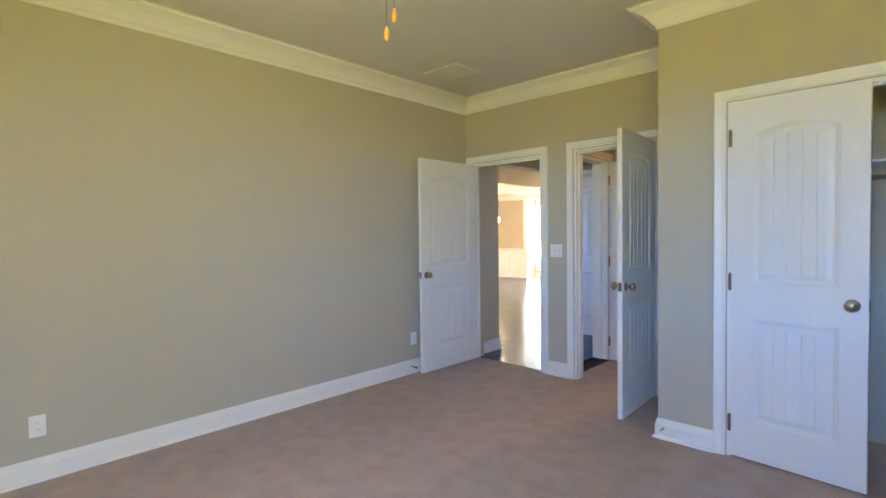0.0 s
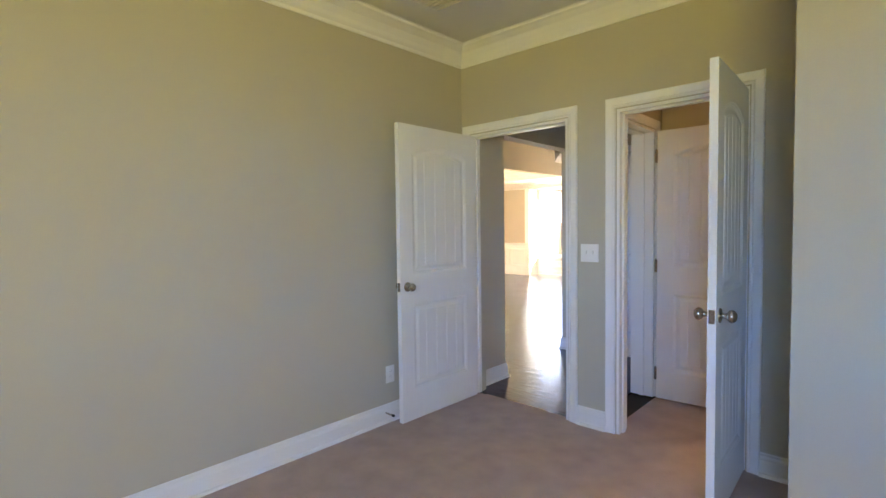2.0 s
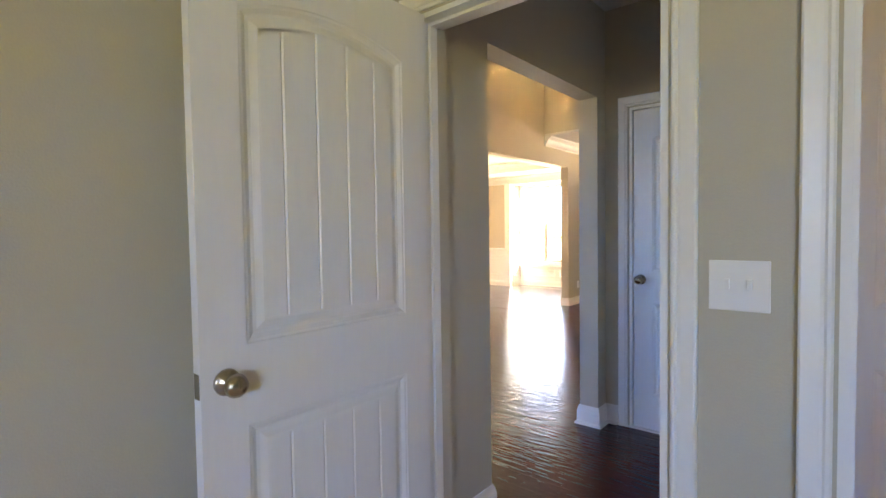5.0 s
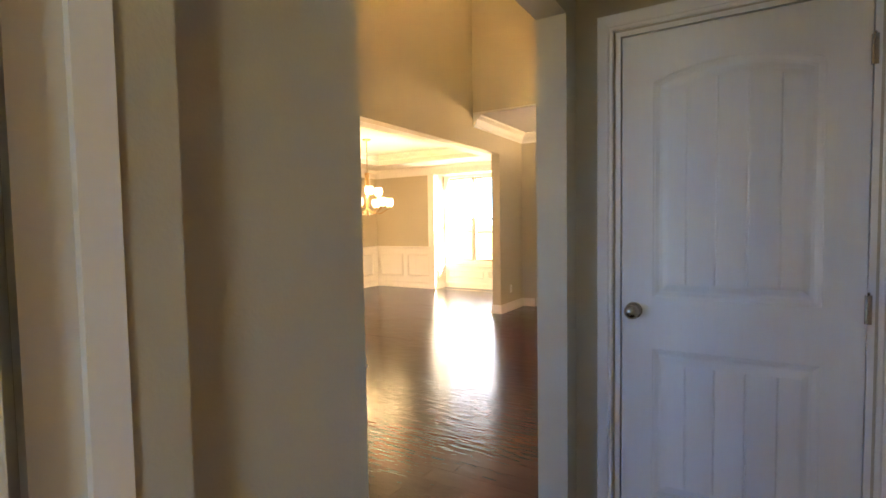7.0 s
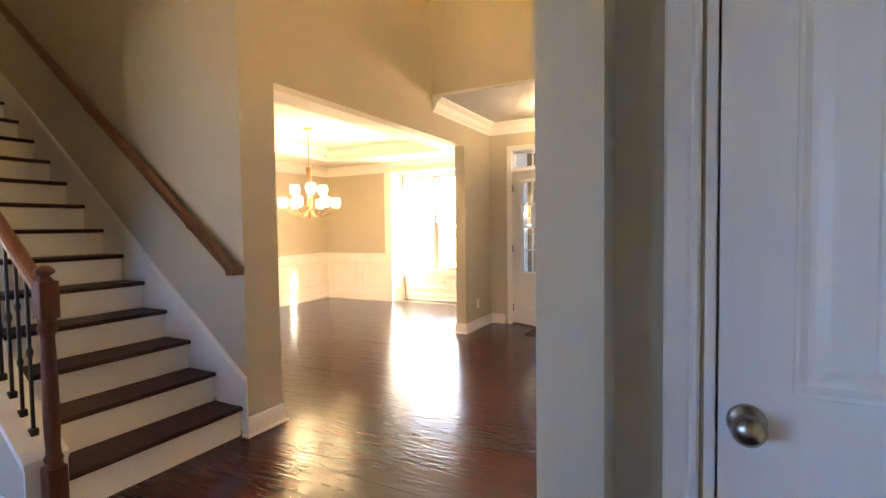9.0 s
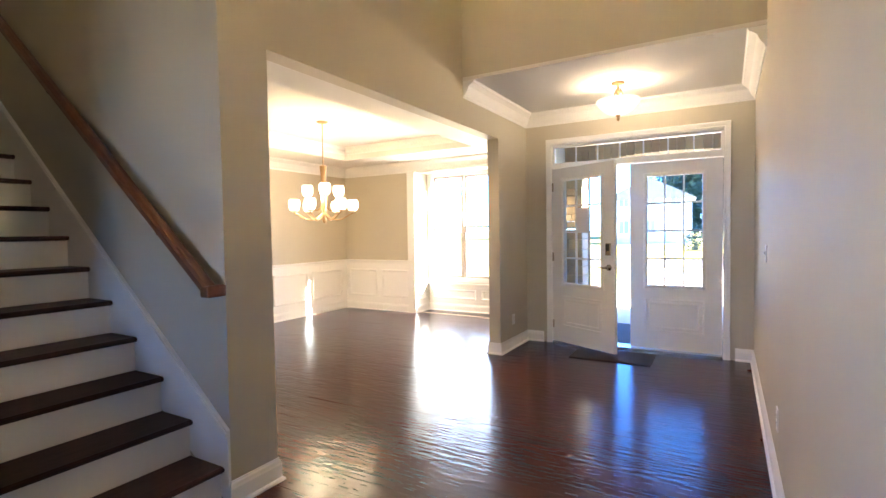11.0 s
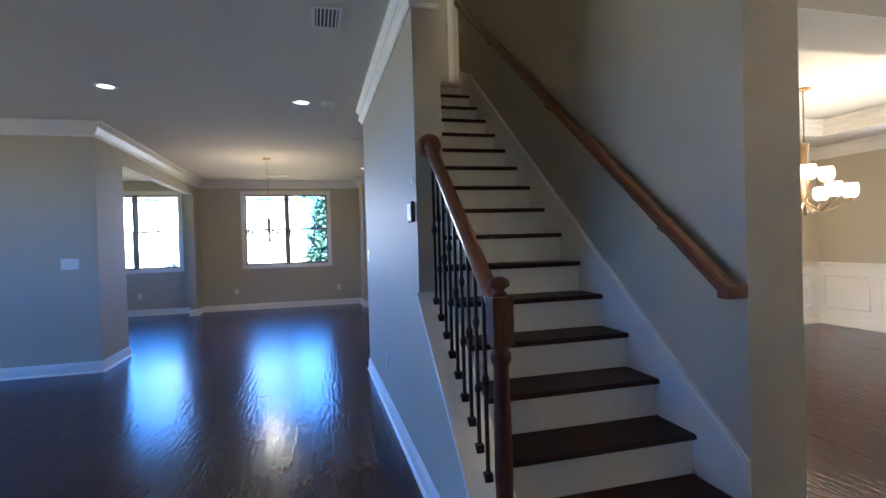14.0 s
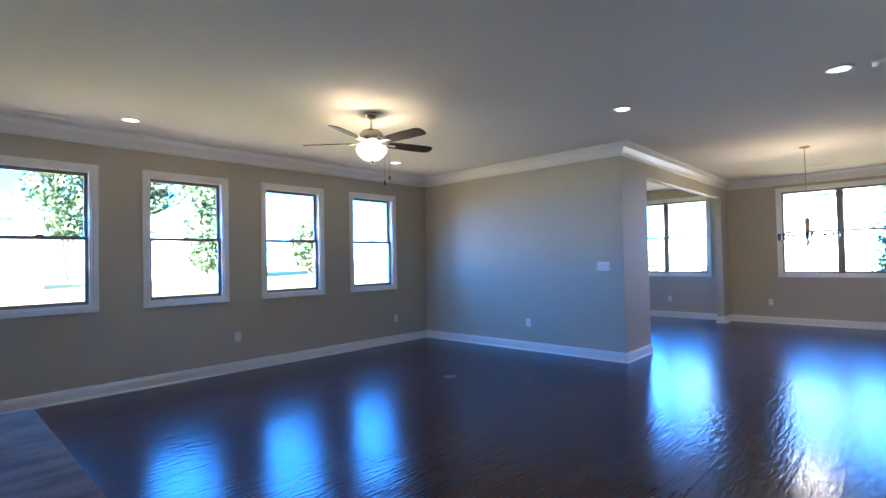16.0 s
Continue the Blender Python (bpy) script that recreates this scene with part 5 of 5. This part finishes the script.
def house(name, x, y, w, d, h, rz, label, floors=2):
    root = thing(name, label, "house", pose(x, y, -0.25, 0, 0, rz))
    part("wall", boxes((-w / 2, w / 2, -d / 2, d / 2, 0, h)), M_SIDING, root)
    bm = bmesh.new()
    e, r = 0.4, w * 0.28
    v = [bm.verts.new(p) for p in ((-w / 2 - e, -d / 2 - e, h), (w / 2 + e, -d / 2 - e, h), (0, -d / 2 - e, h + r), (-w / 2 - e, d / 2 + e, h), (w / 2 + e, d / 2 + e, h), (0, d / 2 + e, h + r))]
    for q in ((0, 1, 2), (3, 5, 4), (0, 2, 5, 3), (1, 4, 5, 2), (0, 3, 4, 1)):
        bm.faces.new([v[i] for i in q])
    part("roof", bm, M_ROOF, root)
    for side in (-1, 1):
        for fl in range(floors):
            for k in (-0.3, 0.02, 0.32):
                wx, wz = w * k, 1.0 + fl * 2.8
                fr = part("window", boxes((wx - 0.55, wx + 0.55, *sorted((side * d / 2, side * (d / 2 + 0.06))), wz, wz + 1.5)), M_TRIM, root)
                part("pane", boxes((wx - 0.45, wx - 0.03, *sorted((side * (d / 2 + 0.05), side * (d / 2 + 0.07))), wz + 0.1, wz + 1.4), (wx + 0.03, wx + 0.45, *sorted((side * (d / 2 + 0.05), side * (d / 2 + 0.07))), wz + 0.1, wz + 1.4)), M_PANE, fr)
    return root


house("neighbour_house", -1.0, -48, 11, 9, 5.4, 8, "pale two-storey house across the back lawn")
house("neighbour_house", -20.5, -56, 12, 9, 5.0, -6, "pale house beyond the back lawn")
house("neighbour_house", -7.5, 60, 8, 8, 4.6, 4, "pale gabled house across the street")
house("neighbour_house", -45, -6, 12, 12, 5.2, 90, "pale house far behind the kitchen yard")


def tree(name, x, y, h, r, label, material=None, trunk=0.16, conical=False, n=420, seed=1, z0=0.3):
    rnd = random.Random(seed)
    root = thing(name, label, "tree", pose(x, y, -0.26))
    bm = tube(bmesh.new(), [(0, 0, 0), (0.03 * h, 0.01 * h, h * 0.35), (0.02 * h, 0.02 * h, h * 0.7), (0.02 * h, 0.0, h * 0.95)], [trunk, trunk * 0.75, trunk * 0.45, 0.03])
    for k in range(7):
        a, zz = rnd.uniform(0, 6.28), h * rnd.uniform(0.3, 0.85)
        tube(bm, [(0.02 * h, 0.01 * h, zz), (0.6 * r * math.cos(a), 0.6 * r * math.sin(a), zz + 0.1 * h)], [trunk * 0.35, 0.02], 5)
    part("trunk", bm, M_BARK, root)
    verts, faces = [], []
    for i in range(n):
        u = rnd.random()
        zz = h * (z0 + (1 - z0) * u)
        rr = r * ((1 - u) ** 0.8 * 1.0 + 0.06 if conical else math.sqrt(max(0.05, 1 - (2 * u - 0.9) ** 2))) * rnd.uniform(0.35, 1.05)
        a = rnd.uniform(0, 6.283)
        c = Vector((rr * math.cos(a), rr * math.sin(a), zz))
        s_ = (0.055 if conical else 0.085) * h ** 0.5 * rnd.uniform(0.5, 1.2)
        for j in range(5):
            d1 = Vector((rnd.gauss(0, 1), rnd.gauss(0, 1), rnd.gauss(0, 1))).normalized() * s_
            d2 = Vector((rnd.gauss(0, 1), rnd.gauss(0, 1), rnd.gauss(0, 1))).normalized() * s_ * 0.6
            c = c + Vector((rnd.gauss(0, 1), rnd.gauss(0, 1), rnd.gauss(0, 0.7))) * s_ * 0.8
            o = len(verts)
            verts += [c - d1, c + d2, c + d1, c - d2]
            faces.append((o, o + 1, o + 2, o + 3))
    me = bpy.data.meshes.new("crown")
    me.from_pydata([tuple(v) for v in verts], [], faces)
    me.materials.append(material or M_LEAF)
    c = new("crown", me)
    c.parent = root
    return root


tree("cypress_tree", -17.2, 1.75, 3.5, 0.78, "dense blue-green cypress outside the kitchen window", M_CYPRESS, 0.1, True, 2600, 5, 0.05)
tree("cypress_tree", -19.5, -3.5, 1.1, 0.5, "low blue-green shrub in the yard", M_CYPRESS, 0.05, True, 220, 9, 0.02)
k = 0
for x, y, h, r in ((-12, -66, 17, 3.5), (-30, -70, 19, 4), (-16, -58, 16, 3.5), (-22, -52, 15, 3.2), (-27, -60, 18, 4), (-17, -40, 4.5, 1.5), (-24, -36, 5, 1.6), (-19, -68, 18, 4),
                   (2.5, 112, 32, 8), (10, 104, 29, 7), (19, 115, 34, 8.5), (-3.5, 119, 35, 8.5), (26, 108, 31, 8), (-60, 8, 18, 5), (-62, -4, 17, 5), (-60, -14, 16, 4.5)):
    k += 1
    tree("pine_tree", x, y, h, r, "tall green tree beyond the lawn", None, 0.22, False, 1500, 20 + k)
for x, y in ((-0.9, 40.5), (0.4, 40.2), (-2.2, 40.4)):
    tree("shrub", x, y, 1.3, 0.7, "round green shrub before the house across the street", M_CYPRESS, 0.04, False, 160, 70 + int(x * 3), 0.02)
for k, (x, y, h, r) in enumerate(((-7.0, 94, 21, 3.4), (-4.1, 99, 25, 4.1), (-1.1, 92, 21, 3.6), (-9.3, 104, 27, 4.3), (1.8, 101, 25, 4.3))):
    tree("yard_tree", x, y, h, r, "dense blue-green tree across the street", M_CYPRESS, 0.2, False, 1500, 90 + k, 0.04)

# ---- hardwood floor boards ----
PW, GAP = 0.125, 0.0007
board_meshes = {}


def board_mesh(length):
    key = round(length, 3)
    if key not in board_meshes:
        e = 0.0007
        x, y = key / 2 - GAP / 2, PW / 2 - GAP / 2
        vs = [(-x, -y, -0.016), (x, -y, -0.016), (x, y, -0.016), (-x, y, -0.016), (-x, -y, -e), (x, -y, -e), (x, y, -e), (-x, y, -e),
              (-x + e, -y + e, 0), (x - e, -y + e, 0), (x - e, y - e, 0), (-x + e, y - e, 0)]
        fs = [(0, 1, 5, 4), (1, 2, 6, 5), (2, 3, 7, 6), (3, 0, 4, 7), (4, 5, 9, 8), (5, 6, 10, 9), (6, 7, 11, 10), (7, 4, 8, 11), (8, 9, 10, 11)]
        me = bpy.data.meshes.new("board")
        me.from_pydata(vs, [], fs)
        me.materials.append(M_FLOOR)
        board_meshes[key] = me
    return board_meshes[key]


floor = thing("floor_hardwood", "dark hand-scraped hardwood floor with a satin sheen", "hardwood floor", kind="structure")
rnd = random.Random(4)
far_v, far_f = [], []
near = []
LENGTHS = (0.6, 0.9, 1.2, 1.5)


def spans_at(y):
    """Stretches of x that carry hardwood at this y."""
    out = []
    if y < 1.80:
        out.append((-11.88, 0.02))
    elif y < 3.0:
        out.append((-11.88, -6.0))
        out.append((-2.37, 0.03))
    elif y < 7.16:
        if y < 4.5:
            out.append((-11.88, -6.2))
        out.append((-6.16, 0.03))
    elif y < 8.3:
        out.append((-6.16, -2.43))
    else:
        out.append((-4.67, -2.6))
    if -0.03 < y < 1.80:
        out = [(a, 1.13 if b == 0.02 else b) for a, b in out]
    return out


y = YS
while y < 8.7:
    yc = y + PW / 2
    for a, b in spans_at(yc):
        x = a - rnd.uniform(0, 0.5)
        while x < b:
            L = rnd.choice(LENGTHS)
            x0, x1 = max(x, a), min(x + L, b)
            if x1 - x0 > 0.04:
                c = (x0 + x1) / 2
                (near if (-3.2 < c < 1.2 and 0.0 < yc < 5.2) else far_v).append((c, yc, x1 - x0))
            x += L
    y += PW
near.sort(key=lambda q: abs(q[0] + 0.8) + abs(q[1] - 2.2))
far_v += near[300:]
for c, yc, L in near[:300]:
    ob = new("board", board_mesh(L))
    ob.parent = floor
    ob.location = (c, yc, 0)
    ob.rotation_euler = (rnd.gauss(0, 0.0035), rnd.gauss(0, 0.0008), 0)
verts, faces = [], []
for c, yc, L in far_v:
    o = len(verts)
    me = board_mesh(L)
    tip, dip = rnd.gauss(0, 0.0035), rnd.gauss(0, 0.0008)
    verts += [(v.co.x + c, v.co.y + yc, v.co.z + v.co.y * tip + v.co.x * dip) for v in me.vertices]
    faces += [tuple(i + o for i in p.vertices) for p in me.polygons]
me = bpy.data.meshes.new("boards")
me.from_pydata(verts, [], faces)
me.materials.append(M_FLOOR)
ob = new("boards", me)
ob.parent = floor
tagged(ob, kind="stuff")
